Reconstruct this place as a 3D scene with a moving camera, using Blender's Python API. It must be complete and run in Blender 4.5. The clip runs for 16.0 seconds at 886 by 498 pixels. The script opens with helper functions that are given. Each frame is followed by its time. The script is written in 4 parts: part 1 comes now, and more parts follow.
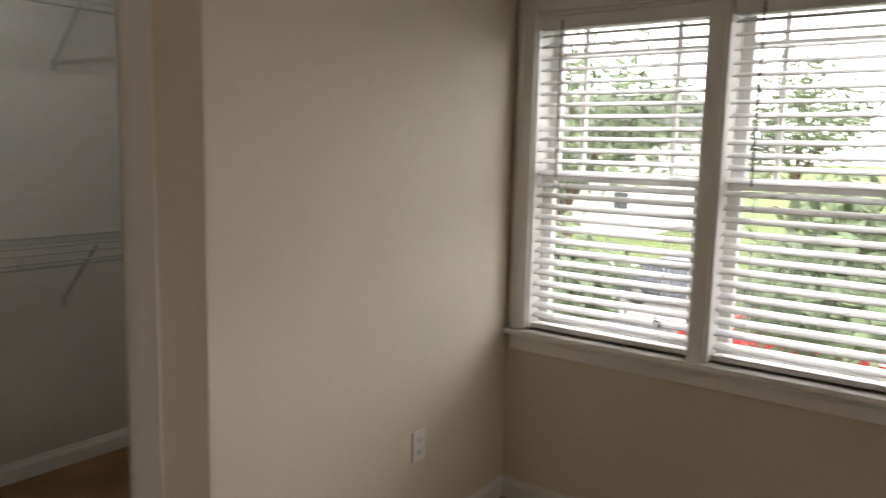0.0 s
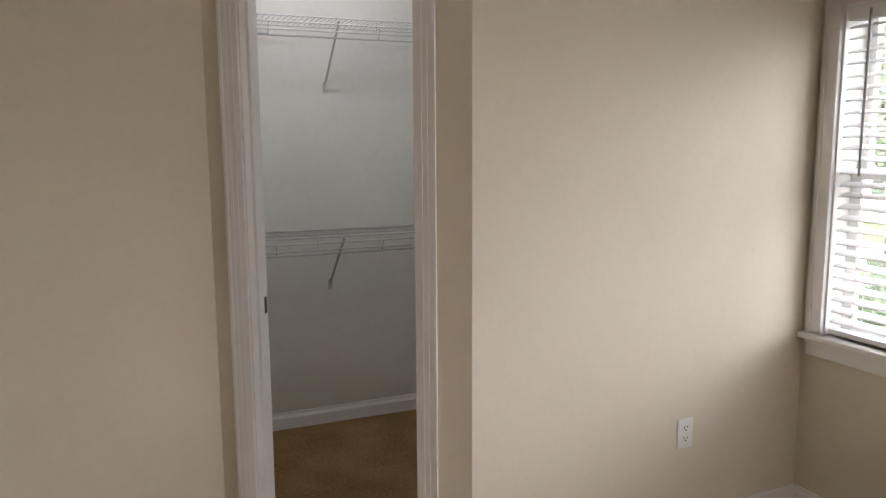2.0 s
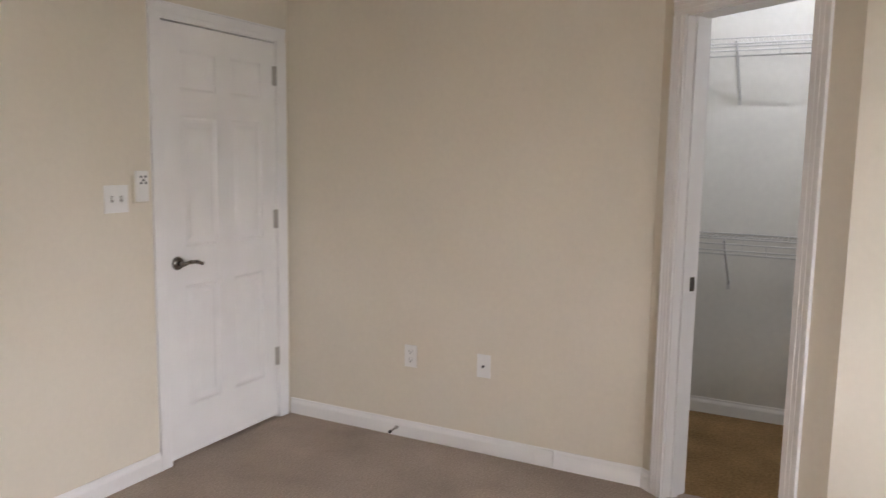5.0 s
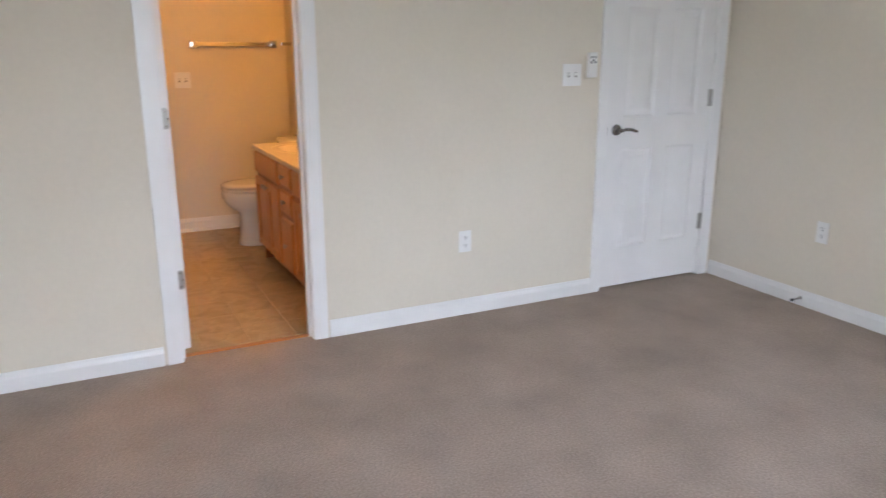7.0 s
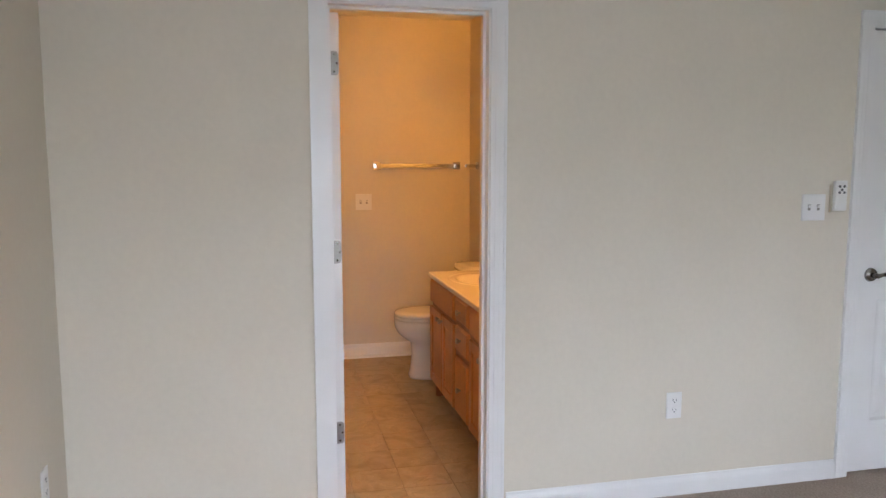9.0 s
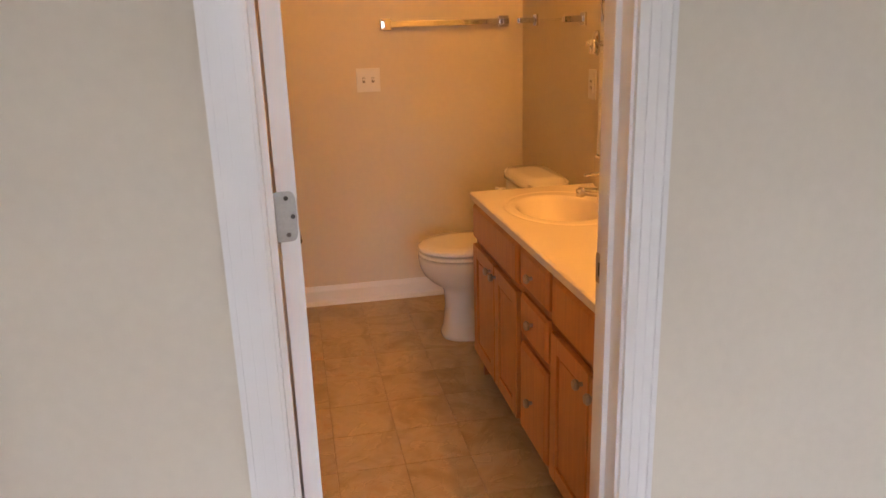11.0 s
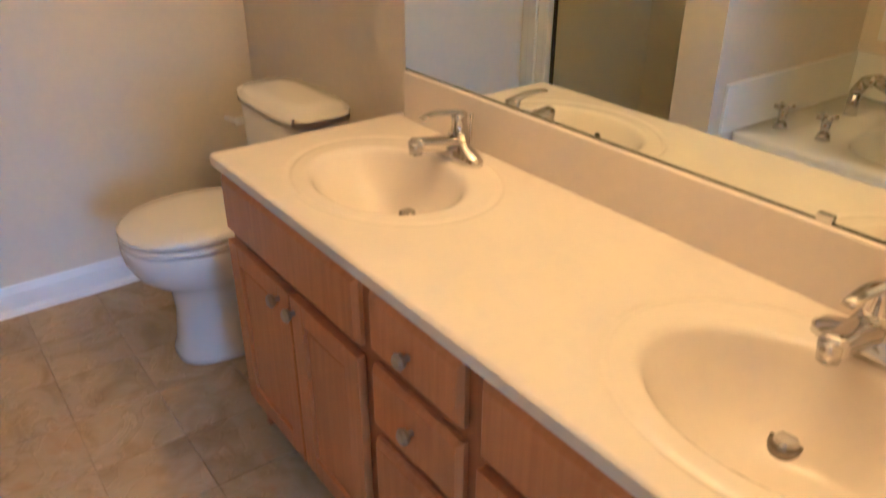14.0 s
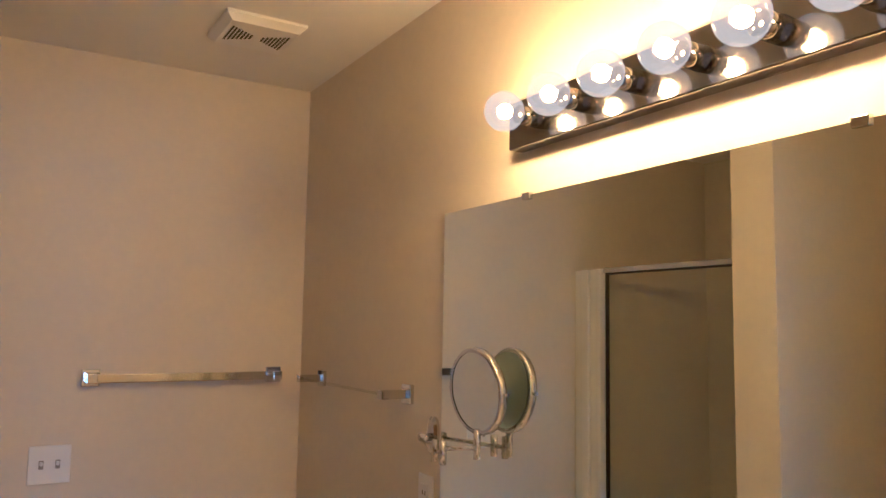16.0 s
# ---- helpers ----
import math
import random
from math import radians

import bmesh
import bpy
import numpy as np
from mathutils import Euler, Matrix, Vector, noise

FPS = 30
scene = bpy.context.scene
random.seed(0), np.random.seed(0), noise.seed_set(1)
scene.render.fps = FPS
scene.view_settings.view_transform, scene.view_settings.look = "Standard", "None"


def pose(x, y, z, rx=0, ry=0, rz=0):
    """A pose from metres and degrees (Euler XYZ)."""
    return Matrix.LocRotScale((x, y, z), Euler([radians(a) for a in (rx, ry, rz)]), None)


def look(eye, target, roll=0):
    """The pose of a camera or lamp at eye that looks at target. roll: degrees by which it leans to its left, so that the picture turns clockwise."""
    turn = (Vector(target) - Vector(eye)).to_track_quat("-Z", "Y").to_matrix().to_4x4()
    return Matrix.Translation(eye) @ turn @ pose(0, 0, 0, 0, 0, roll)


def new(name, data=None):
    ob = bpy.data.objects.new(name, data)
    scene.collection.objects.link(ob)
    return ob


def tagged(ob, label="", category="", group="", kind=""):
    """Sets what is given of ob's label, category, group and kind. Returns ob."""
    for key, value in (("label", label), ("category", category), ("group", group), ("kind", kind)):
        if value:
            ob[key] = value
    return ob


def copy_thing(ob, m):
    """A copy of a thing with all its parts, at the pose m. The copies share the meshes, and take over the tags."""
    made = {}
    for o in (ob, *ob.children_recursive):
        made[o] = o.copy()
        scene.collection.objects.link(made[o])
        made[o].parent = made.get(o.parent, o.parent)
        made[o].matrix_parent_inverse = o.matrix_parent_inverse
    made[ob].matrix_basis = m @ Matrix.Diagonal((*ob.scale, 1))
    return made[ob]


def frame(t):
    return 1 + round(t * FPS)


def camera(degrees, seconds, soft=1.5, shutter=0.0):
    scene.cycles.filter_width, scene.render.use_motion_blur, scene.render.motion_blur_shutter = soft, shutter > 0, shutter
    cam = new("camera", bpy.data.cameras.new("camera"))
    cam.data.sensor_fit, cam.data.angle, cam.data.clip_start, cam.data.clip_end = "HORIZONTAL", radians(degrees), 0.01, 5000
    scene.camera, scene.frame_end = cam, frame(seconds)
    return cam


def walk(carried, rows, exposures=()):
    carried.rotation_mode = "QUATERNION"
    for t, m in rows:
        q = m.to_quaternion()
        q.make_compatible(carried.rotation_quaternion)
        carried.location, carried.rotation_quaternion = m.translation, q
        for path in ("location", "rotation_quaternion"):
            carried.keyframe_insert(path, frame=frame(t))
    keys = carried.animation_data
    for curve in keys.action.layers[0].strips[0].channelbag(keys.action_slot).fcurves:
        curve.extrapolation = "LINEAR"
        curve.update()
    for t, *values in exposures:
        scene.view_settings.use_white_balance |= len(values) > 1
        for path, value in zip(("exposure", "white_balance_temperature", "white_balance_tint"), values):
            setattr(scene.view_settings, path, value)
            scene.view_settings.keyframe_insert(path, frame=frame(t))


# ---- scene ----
cam = camera(61.0, 16.0, soft=1.4, shutter=0.3)
PATH = [
    (0, (1.576, 0.482, 1.473), (3.166, 1.666, 1.207), 1.4),
    (0.5, (1.456, 0.339, 1.479), (2.735, 1.858, 1.24), 1.1),
    (1, (1.404, 0.161, 1.547), (2.472, 1.836, 1.309), 0.2),
    (1.5, (1.555, -0.045, 1.535), (2.455, 1.725, 1.288), -0.2),
    (2, (1.706, -0.048, 1.509), (2.486, 1.771, 1.223), -0.3),
    (2.5, (1.912, 0.056, 1.515), (2.563, 1.92, 1.192), 1.1),
    (3, (2.137, 0.096, 1.5), (2.449, 2.048, 1.197), 2.4),
    (3.5, (2.323, 0.054, 1.487), (2.208, 2.035, 1.233), 1.0),
    (4, (2.334, -0.227, 1.466), (1.979, 1.73, 1.249), 0.2),
    (4.2, (2.338, -0.375, 1.471), (1.899, 1.564, 1.248), 0.5),
    (6.3, (3.321, -0.811, 1.432), (1.77, 0.39, 1.047), 0.1),
    (6.4, (3.33, -0.827, 1.434), (1.756, 0.337, 1.024), -0.0),
    (6.5, (3.35, -0.855, 1.428), (1.752, 0.267, 0.996), -0.1),
    (7, (3.425, -0.969, 1.408), (1.69, -0.122, 0.887), -0.1),
    (7.5, (3.44, -0.982, 1.431), (1.593, -0.374, 0.962), 0.5),
    (8, (3.407, -0.913, 1.474), (1.503, -0.393, 1.154), 0.7),
    (8.5, (3.19, -0.886, 1.46), (1.258, -0.425, 1.229), 0.5),
    (9, (2.863, -0.85, 1.459), (0.927, -0.407, 1.227), 0.0),
    (9.2, (2.718, -0.795, 1.447), (0.781, -0.365, 1.197), 0.1),
    (11.3, (0.956, -0.564, 1.409), (-0.886, -0.148, 0.749), -1.8),
    (11.5, (0.799, -0.552, 1.394), (-1.005, -0.064, 0.682), -2.1),
    (12, (0.445, -0.468, 1.361), (-1.292, 0.083, 0.537), -1.9),
    (12.5, (0.185, -0.45, 1.344), (-1.44, 0.245, 0.408), -3.5),
    (13, (0.012, -0.465, 1.335), (-1.432, 0.441, 0.288), -2.5),
    (13.5, (-0.041, -0.45, 1.337), (-1.392, 0.51, 0.218), -1.7),
    (14, (-0.036, -0.442, 1.38), (-1.459, 0.612, 0.451), 0.1),
    (14.4, (-0.033, -0.434, 1.462), (-1.559, 0.7, 0.842), 1.3),
    (14.5, (-0.033, -0.431, 1.467), (-1.585, 0.72, 0.948), 1.6),
    (15, (-0.01, -0.414, 1.554), (-1.633, 0.747, 1.414), 2.0),
    (15.5, (0.005, -0.398, 1.605), (-1.646, 0.725, 1.717), 1.8),
    (16, (0.025, -0.373, 1.614), (-1.684, 0.647, 1.813), 1.0),
]
EXPOSURES = [(0.0, -1.12, 7300, 19), (0.5, -0.65, 8500, 24), (1.0, -0.4, 7800, 23), (2.0, -0.27, 6800, 21), (4.2, 0.08, 7000, 24), (6.3, 0.33, 5750, 16), (7.5, 0.36, 5750, 16), (9.2, 0.22, 5750, 16),
             (11.3, 0.2, 6500, 23), (12.0, 0.33, 6950, 20), (12.5, 0.42, 5350, 9), (13.5, 0.58, 3850, 5), (14.5, 0.62, 3480, 4), (15.2, 0.42, 3600, 7), (16.0, -0.05, 3650, 10)]
walk(cam, [(t, look(eye, target, roll)) for t, eye, target, roll in PATH], EXPOSURES)

# ---- light ----
world = bpy.data.worlds.new("world")
scene.world = world
world.use_nodes = True
wn, wl = world.node_tree.nodes, world.node_tree.links
sky = wn.new("ShaderNodeTexSky")
sky.sky_type, sky.sun_disc = "NISHITA", False
sky.sun_elevation, sky.sun_rotation = radians(48), radians(250)
sky.air_density, sky.dust_density, sky.ozone_density = 1.0, 3.0, 0.6
soft_sky = wn.new("ShaderNodeMixRGB")
soft_sky.inputs[0].default_value = 0.6
soft_sky.inputs[2].default_value = (144.0, 152.0, 160.0, 1)
wl.new(sky.outputs[0], soft_sky.inputs[1])
wl.new(soft_sky.outputs[0], wn["Background"].inputs[0])
wn["Background"].inputs[1].default_value = 0.15
sun = new("sun", bpy.data.lights.new("sun", "SUN"))
sun.data.energy, sun.data.angle, sun.data.color = 3.0, radians(2.0), (1.0, 0.95, 0.88)
sun.matrix_basis = look((-8, -3, 12), (0, 0, 0))
WARM = (1.0, 0.42, 0.065)
# added lamp in the opening of an unseen second window, brightens the bedroom walls
lamp = new("daylight_opening", bpy.data.lights.new("daylight_opening", "AREA"))
lamp.data.shape, lamp.data.size, lamp.data.size_y = "RECTANGLE", 1.36, 1.2
lamp.data.energy, lamp.data.color = 31.0, (0.93, 0.97, 1.0)
lamp.matrix_basis = look((4.19, -0.53, 1.37), (2.2, -0.43, 0.2))


# ---- materials ----
def mat(name, color, rough=0.5, metal=0.0, grain=0.0, grain_scale=60.0, blotch=0.0, blotch_scale=2.0, bump=0.0, bump_scale=200.0,
        bump_depth=0.002, spec=0.5, random_tone=0.0):
    m = bpy.data.materials.new(name)
    m.use_nodes = True
    n, l = m.node_tree.nodes, m.node_tree.links
    b = n["Principled BSDF"]
    b.inputs["Roughness"].default_value, b.inputs["Metallic"].default_value = rough, metal
    b.inputs["Specular IOR Level"].default_value = spec
    coords = n.new("ShaderNodeTexCoord").outputs["Object"]
    rgb = n.new("ShaderNodeRGB")
    rgb.outputs[0].default_value = (*color, 1)
    out = rgb.outputs[0]

    def vary(fac, low, high, base):
        ramp = n.new("ShaderNodeMapRange")
        ramp.inputs["From Min"].default_value, ramp.inputs["From Max"].default_value = 0.3, 0.7
        ramp.inputs["To Min"].default_value, ramp.inputs["To Max"].default_value = low, high
        l.new(fac, ramp.inputs["Value"])
        mul = n.new("ShaderNodeVectorMath")
        mul.operation = "SCALE"
        l.new(base, mul.inputs[0])
        l.new(ramp.outputs[0], mul.inputs["Scale"])
        return mul.outputs[0]

    def noisy(scale, detail=3.0):
        t = n.new("ShaderNodeTexNoise")
        t.inputs["Scale"].default_value, t.inputs["Detail"].default_value = scale, detail
        l.new(coords, t.inputs["Vector"])
        return t.outputs["Fac"]
    if blotch:
        out = vary(noisy(blotch_scale, 4.0), 1 - blotch, 1 + blotch, out)
    if grain:
        out = vary(noisy(grain_scale), 1 - grain, 1 + grain, out)
    if random_tone:
        info = n.new("ShaderNodeObjectInfo")
        ramp = n.new("ShaderNodeMapRange")
        ramp.inputs["To Min"].default_value, ramp.inputs["To Max"].default_value = 1 - random_tone, 1 + random_tone
        l.new(info.outputs["Random"], ramp.inputs["Value"])
        mul = n.new("ShaderNodeVectorMath")
        mul.operation = "SCALE"
        l.new(out, mul.inputs[0])
        l.new(ramp.outputs[0], mul.inputs["Scale"])
        out = mul.outputs[0]
    l.new(out, b.inputs["Base Color"])
    if bump:
        bp = n.new("ShaderNodeBump")
        bp.inputs["Strength"].default_value, bp.inputs["Distance"].default_value = bump, bump_depth
        l.new(noisy(bump_scale), bp.inputs["Height"])
        l.new(bp.outputs[0], b.inputs["Normal"])
    return m


def wood_material(name, color, dark):
    m = mat(name, color, 0.33)
    n, l = m.node_tree.nodes, m.node_tree.links
    coord = n.new("ShaderNodeTexCoord")
    mp = n.new("ShaderNodeMapping")
    mp.inputs["Scale"].default_value = (22, 22, 1.6)
    l.new(coord.outputs["Object"], mp.inputs[0])
    t = n.new("ShaderNodeTexNoise")
    t.inputs["Scale"].default_value, t.inputs["Detail"].default_value, t.inputs["Distortion"].default_value = 3.0, 6.0, 0.6
    l.new(mp.outputs[0], t.inputs["Vector"])
    ramp = n.new("ShaderNodeValToRGB")
    ramp.color_ramp.elements[0].position, ramp.color_ramp.elements[1].position = 0.32, 0.7
    ramp.color_ramp.elements[0].color, ramp.color_ramp.elements[1].color = (*dark, 1), (*color, 1)
    l.new(t.outputs["Fac"], ramp.inputs[0])
    l.new(ramp.outputs[0], n["Principled BSDF"].inputs["Base Color"])
    bp = n.new("ShaderNodeBump")
    bp.inputs["Strength"].default_value, bp.inputs["Distance"].default_value = 0.15, 0.001
    l.new(t.outputs["Fac"], bp.inputs["Height"])
    l.new(bp.outputs[0], n["Principled BSDF"].inputs["Normal"])
    return m


def vinyl_material(name):
    """Printed slate look: cloudy tan and olive with thin crooked veins, shifted from tile to tile."""
    m = mat(name, (0.4, 0.3, 0.17), 0.40)
    n, l = m.node_tree.nodes, m.node_tree.links
    b = n["Principled BSDF"]
    geo, info = n.new("ShaderNodeTexCoord"), n.new("ShaderNodeObjectInfo")
    shift = n.new("ShaderNodeVectorMath")
    shift.operation = "SCALE"
    shift.inputs[0].default_value = (31.0, 17.0, 9.0)
    l.new(info.outputs["Random"], shift.inputs["Scale"])
    add = n.new("ShaderNodeVectorMath")
    l.new(geo.outputs["Object"], add.inputs[0])
    l.new(shift.outputs[0], add.inputs[1])

    def noise(scale, detail, twist, stops):
        t = n.new("ShaderNodeTexNoise")
        t.inputs["Scale"].default_value, t.inputs["Detail"].default_value, t.inputs["Distortion"].default_value = scale, detail, twist
        l.new(add.outputs[0], t.inputs["Vector"])
        ramp = n.new("ShaderNodeValToRGB")
        els = ramp.color_ramp.elements
        while len(els) < len(stops):
            els.new(0.5)
        for e, (p, c) in zip(els, stops):
            e.position, e.color = p, (*c, 1)
        l.new(t.outputs["Fac"], ramp.inputs[0])
        return t.outputs["Fac"], ramp.outputs[0]
    f, cloud = noise(6.0, 5.0, 1.2, [(0.28, (0.36, 0.265, 0.135)), (0.45, (0.455, 0.345, 0.19)), (0.58, (0.53, 0.41, 0.24)), (0.72, (0.50, 0.34, 0.18))])
    g, vein = noise(4.0, 3.0, 3.0, [(0.46, (1, 1, 1)), (0.495, (0.87, 0.86, 0.83)), (0.505, (1.14, 1.13, 1.11)), (0.54, (1, 1, 1))])
    mul = n.new("ShaderNodeVectorMath")
    mul.operation = "MULTIPLY"
    l.new(cloud, mul.inputs[0])
    l.new(vein, mul.inputs[1])
    tone = n.new("ShaderNodeMapRange")
    tone.inputs["To Min"].default_value, tone.inputs["To Max"].default_value = 0.87, 0.99
    l.new(info.outputs["Random"], tone.inputs["Value"])
    sc = n.new("ShaderNodeVectorMath")
    sc.operation = "SCALE"
    l.new(mul.outputs[0], sc.inputs[0])
    l.new(tone.outputs[0], sc.inputs["Scale"])
    l.new(sc.outputs[0], b.inputs["Base Color"])
    bp = n.new("ShaderNodeBump")
    bp.inputs["Strength"].default_value, bp.inputs["Distance"].default_value = 0.35, 0.0015
    l.new(g, bp.inputs["Height"])
    l.new(bp.outputs[0], b.inputs["Normal"])
    return m


def glass_material(name, tint, gloss):
    m = bpy.data.materials.new(name)
    m.use_nodes = True
    n, l = m.node_tree.nodes, m.node_tree.links
    n.remove(n["Principled BSDF"])
    tr, gl, mix = n.new("ShaderNodeBsdfTransparent"), n.new("ShaderNodeBsdfGlossy"), n.new("ShaderNodeMixShader")
    tr.inputs[0].default_value = (*tint, 1)
    gl.inputs["Roughness"].default_value = 0.03
    mix.inputs[0].default_value = gloss
    l.new(tr.outputs[0], mix.inputs[1])
    l.new(gl.outputs[0], mix.inputs[2])
    l.new(mix.outputs[0], n["Material Output"].inputs[0])
    return m


def glow_material(name, color, strength):
    m = mat(name, (0.8, 0.8, 0.8), 0.4)
    b = m.node_tree.nodes["Principled BSDF"]
    b.inputs["Emission Color"].default_value = (*color, 1)
    b.inputs["Emission Strength"].default_value = strength
    return m


PAINT = mat("cream_wall_paint", (0.70, 0.64, 0.53), 0.75, grain=0.015, grain_scale=40, blotch=0.03, blotch_scale=1.3, bump=0.25, bump_scale=260, bump_depth=0.001, spec=0.3)
CLOSET_PAINT = mat("white_closet_paint", (0.74, 0.73, 0.69), 0.8, grain=0.02, grain_scale=30, blotch=0.05, blotch_scale=1.5, bump=0.2, bump_scale=260, bump_depth=0.001, spec=0.3)
CEILING = mat("ceiling_paint", (0.80, 0.78, 0.74), 0.9, blotch=0.03, bump=0.3, bump_scale=180, bump_depth=0.001, spec=0.2)
TRIM = mat("white_trim_paint", (0.80, 0.79, 0.77), 0.32, blotch=0.025, blotch_scale=5, bump=0.08, bump_scale=90, bump_depth=0.001)
CARPET = mat("beige_cut_pile_carpet", (0.50, 0.405, 0.335), 0.95, grain=0.22, grain_scale=125, blotch=0.14, blotch_scale=2.6, bump=1.0, bump_scale=420, bump_depth=0.008, spec=0.1)
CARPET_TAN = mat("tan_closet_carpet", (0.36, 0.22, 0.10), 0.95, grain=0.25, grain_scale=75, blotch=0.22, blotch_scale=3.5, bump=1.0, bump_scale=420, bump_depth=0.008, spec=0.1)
VINYL = vinyl_material("tan_slate_look_vinyl")
GROUT = mat("vinyl_joint", (0.36, 0.265, 0.145), 0.7, grain=0.1)
WOOD = wood_material("maple_cabinet_wood", (0.53, 0.235, 0.066), (0.45, 0.185, 0.049))
# same maple, with the shade between the fronts put into its colour
WOOD_SHADED = wood_material("shaded_cabinet_wood", (0.36, 0.140, 0.040), (0.27, 0.098, 0.027))
MARBLE = mat("cultured_marble", (0.78, 0.71, 0.63), 0.22, blotch=0.03, blotch_scale=3, grain=0.01)
PORCELAIN = mat("white_porcelain", (0.78, 0.75, 0.70), 0.12)
CHROME = mat("chrome", (0.64, 0.64, 0.65), 0.08, 1.0, blotch=0.03, blotch_scale=20)
NICKEL = mat("brushed_nickel", (0.42, 0.40, 0.37), 0.3, 1.0, grain=0.05, grain_scale=200)
STEEL = mat("polished_dark_steel", (0.30, 0.29, 0.29), 0.10, 1.0)
HANDLE = mat("dark_satin_nickel", (0.26, 0.24, 0.22), 0.25, 1.0, grain=0.05, grain_scale=200)
PLASTIC = mat("white_plastic", (0.80, 0.79, 0.76), 0.4, blotch=0.02)
SLOT = mat("dark_slot", (0.02, 0.02, 0.02), 0.6)
# grey that paints the shadow line round a switch toggle
SWITCH_SHADE = mat("switch_gap_shade", (0.28, 0.26, 0.23), 0.6)
BLIND = mat("white_faux_wood_slat", (0.80, 0.80, 0.80), 0.42, blotch=0.02, grain=0.01)
WIRE = mat("white_vinyl_wire", (0.55, 0.55, 0.54), 0.4)
ACRYLIC = mat("white_acrylic", (0.82, 0.82, 0.81), 0.2)
SHADE_TAN = mat("tan_fabric_shade", (0.30, 0.20, 0.11), 0.9, grain=0.1, grain_scale=120)
MIRROR = mat("mirror_silver", (0.86, 0.905, 0.84), 0.0, 1.0)
GLASS = glass_material("window_glass", (0.95, 0.97, 0.97), 0.05)
SHOWER_GLASS = glass_material("shower_glass", (0.93, 0.93, 0.86), 0.07)
BULB_GLASS = glass_material("bulb_glass", (0.97, 0.97, 0.97), 0.10)
haze = BULB_GLASS.node_tree.nodes.new("ShaderNodeEmission")
haze.inputs[0].default_value, haze.inputs[1].default_value = (1.0, 0.62, 0.30, 1), 1.3
frost = BULB_GLASS.node_tree.nodes.new("ShaderNodeMixShader")
frost.inputs[0].default_value = 0.35
BULB_GLASS.node_tree.links.new(BULB_GLASS.node_tree.nodes["Mix Shader"].outputs[0], frost.inputs[1])
BULB_GLASS.node_tree.links.new(haze.outputs[0], frost.inputs[2])
BULB_GLASS.node_tree.links.new(frost.outputs[0], BULB_GLASS.node_tree.nodes["Material Output"].inputs[0])
FILAMENT = glow_material("lit_filament", WARM, 640.0)
RUBBER = mat("black_rubber", (0.02, 0.02, 0.02), 0.6)
GRASS = mat("lawn", (0.09, 0.13, 0.03), 0.95, grain=0.3, grain_scale=8, blotch=0.3, blotch_scale=0.3)
CONCRETE = mat("concrete_drive", (0.42, 0.41, 0.39), 0.9, grain=0.1, grain_scale=6, blotch=0.12, blotch_scale=0.4)
ASPHALT = mat("asphalt", (0.06, 0.06, 0.065), 0.9, grain=0.2, grain_scale=20, blotch=0.1, blotch_scale=0.3)
BARK = mat("bark", (0.10, 0.07, 0.045), 0.9, grain=0.3, grain_scale=12, bump=0.8, bump_scale=14, bump_depth=0.02)
LEAF = mat("leaf", (0.085, 0.12, 0.06), 0.7, grain=0.3, grain_scale=3, blotch=0.3, blotch_scale=0.6)
SIDING = mat("pale_siding", (0.55, 0.55, 0.52), 0.8, grain=0.04, blotch=0.05)
ROOFING = mat("grey_shingles", (0.12, 0.12, 0.125), 0.9, grain=0.25, grain_scale=6)
PANE_DARK = mat("far_window_pane", (0.04, 0.05, 0.06), 0.1)
CAR_RED = mat("red_car_paint", (0.45, 0.03, 0.03), 0.25)
CAR_GREY = mat("grey_car_paint", (0.12, 0.13, 0.15), 0.25, 0.3)
LENS = mat("lamp_lens", (0.5, 0.05, 0.04), 0.2)


# ---- mesh helpers ----
def cube(bm, x0, x1, y0, y1, z0, z1, bevel=0.0):
    r = bmesh.ops.create_cube(bm, size=1.0)
    vs = r["verts"]
    for v in vs:
        v.co = Vector(((x0 + x1) / 2 + v.co.x * (x1 - x0), (y0 + y1) / 2 + v.co.y * (y1 - y0), (z0 + z1) / 2 + v.co.z * (z1 - z0)))
    if bevel:
        es = list({e for v in vs for e in v.link_edges})
        bmesh.ops.bevel(bm, geom=es, offset=bevel, segments=2, affect="EDGES", profile=0.6)


def tube(bm, a, b, r, r2=None, seg=12):
    a, b = Vector(a), Vector(b)
    d = b - a
    m = Matrix.Translation((a + b) / 2) @ d.to_track_quat("Z", "Y").to_matrix().to_4x4()
    bmesh.ops.create_cone(bm, cap_ends=True, segments=seg, radius1=r, radius2=r if r2 is None else r2, depth=d.length, matrix=m)


def ball(bm, c, r, s=(1, 1, 1), seg=20):
    m = Matrix.Translation(c) @ Matrix.Diagonal((*s, 1))
    bmesh.ops.create_uvsphere(bm, u_segments=seg, v_segments=seg // 2, radius=r, matrix=m)


def lathe(bm, rings, close=True):
    """rings: lists of points of equal length, joined one to the next."""
    rows = [[bm.verts.new(p) for p in ring] for ring in rings]
    for a, b in zip(rows, rows[1:]):
        for i in range(len(a)):
            j = (i + 1) % len(a)
            bm.faces.new((a[i], a[j], b[j], b[i]))
    if close:
        bm.faces.new(list(reversed(rows[0])))
        bm.faces.new(rows[-1])


def oval(cx, cy, z, rx, ry, n=32, power=2.0):
    pts = []
    for i in range(n):
        a = 2 * math.pi * i / n
        c, s = math.cos(a), math.sin(a)
        pts.append((cx + rx * math.copysign(abs(c) ** (2 / power), c), cy + ry * math.copysign(abs(s) ** (2 / power), s), z))
    return pts


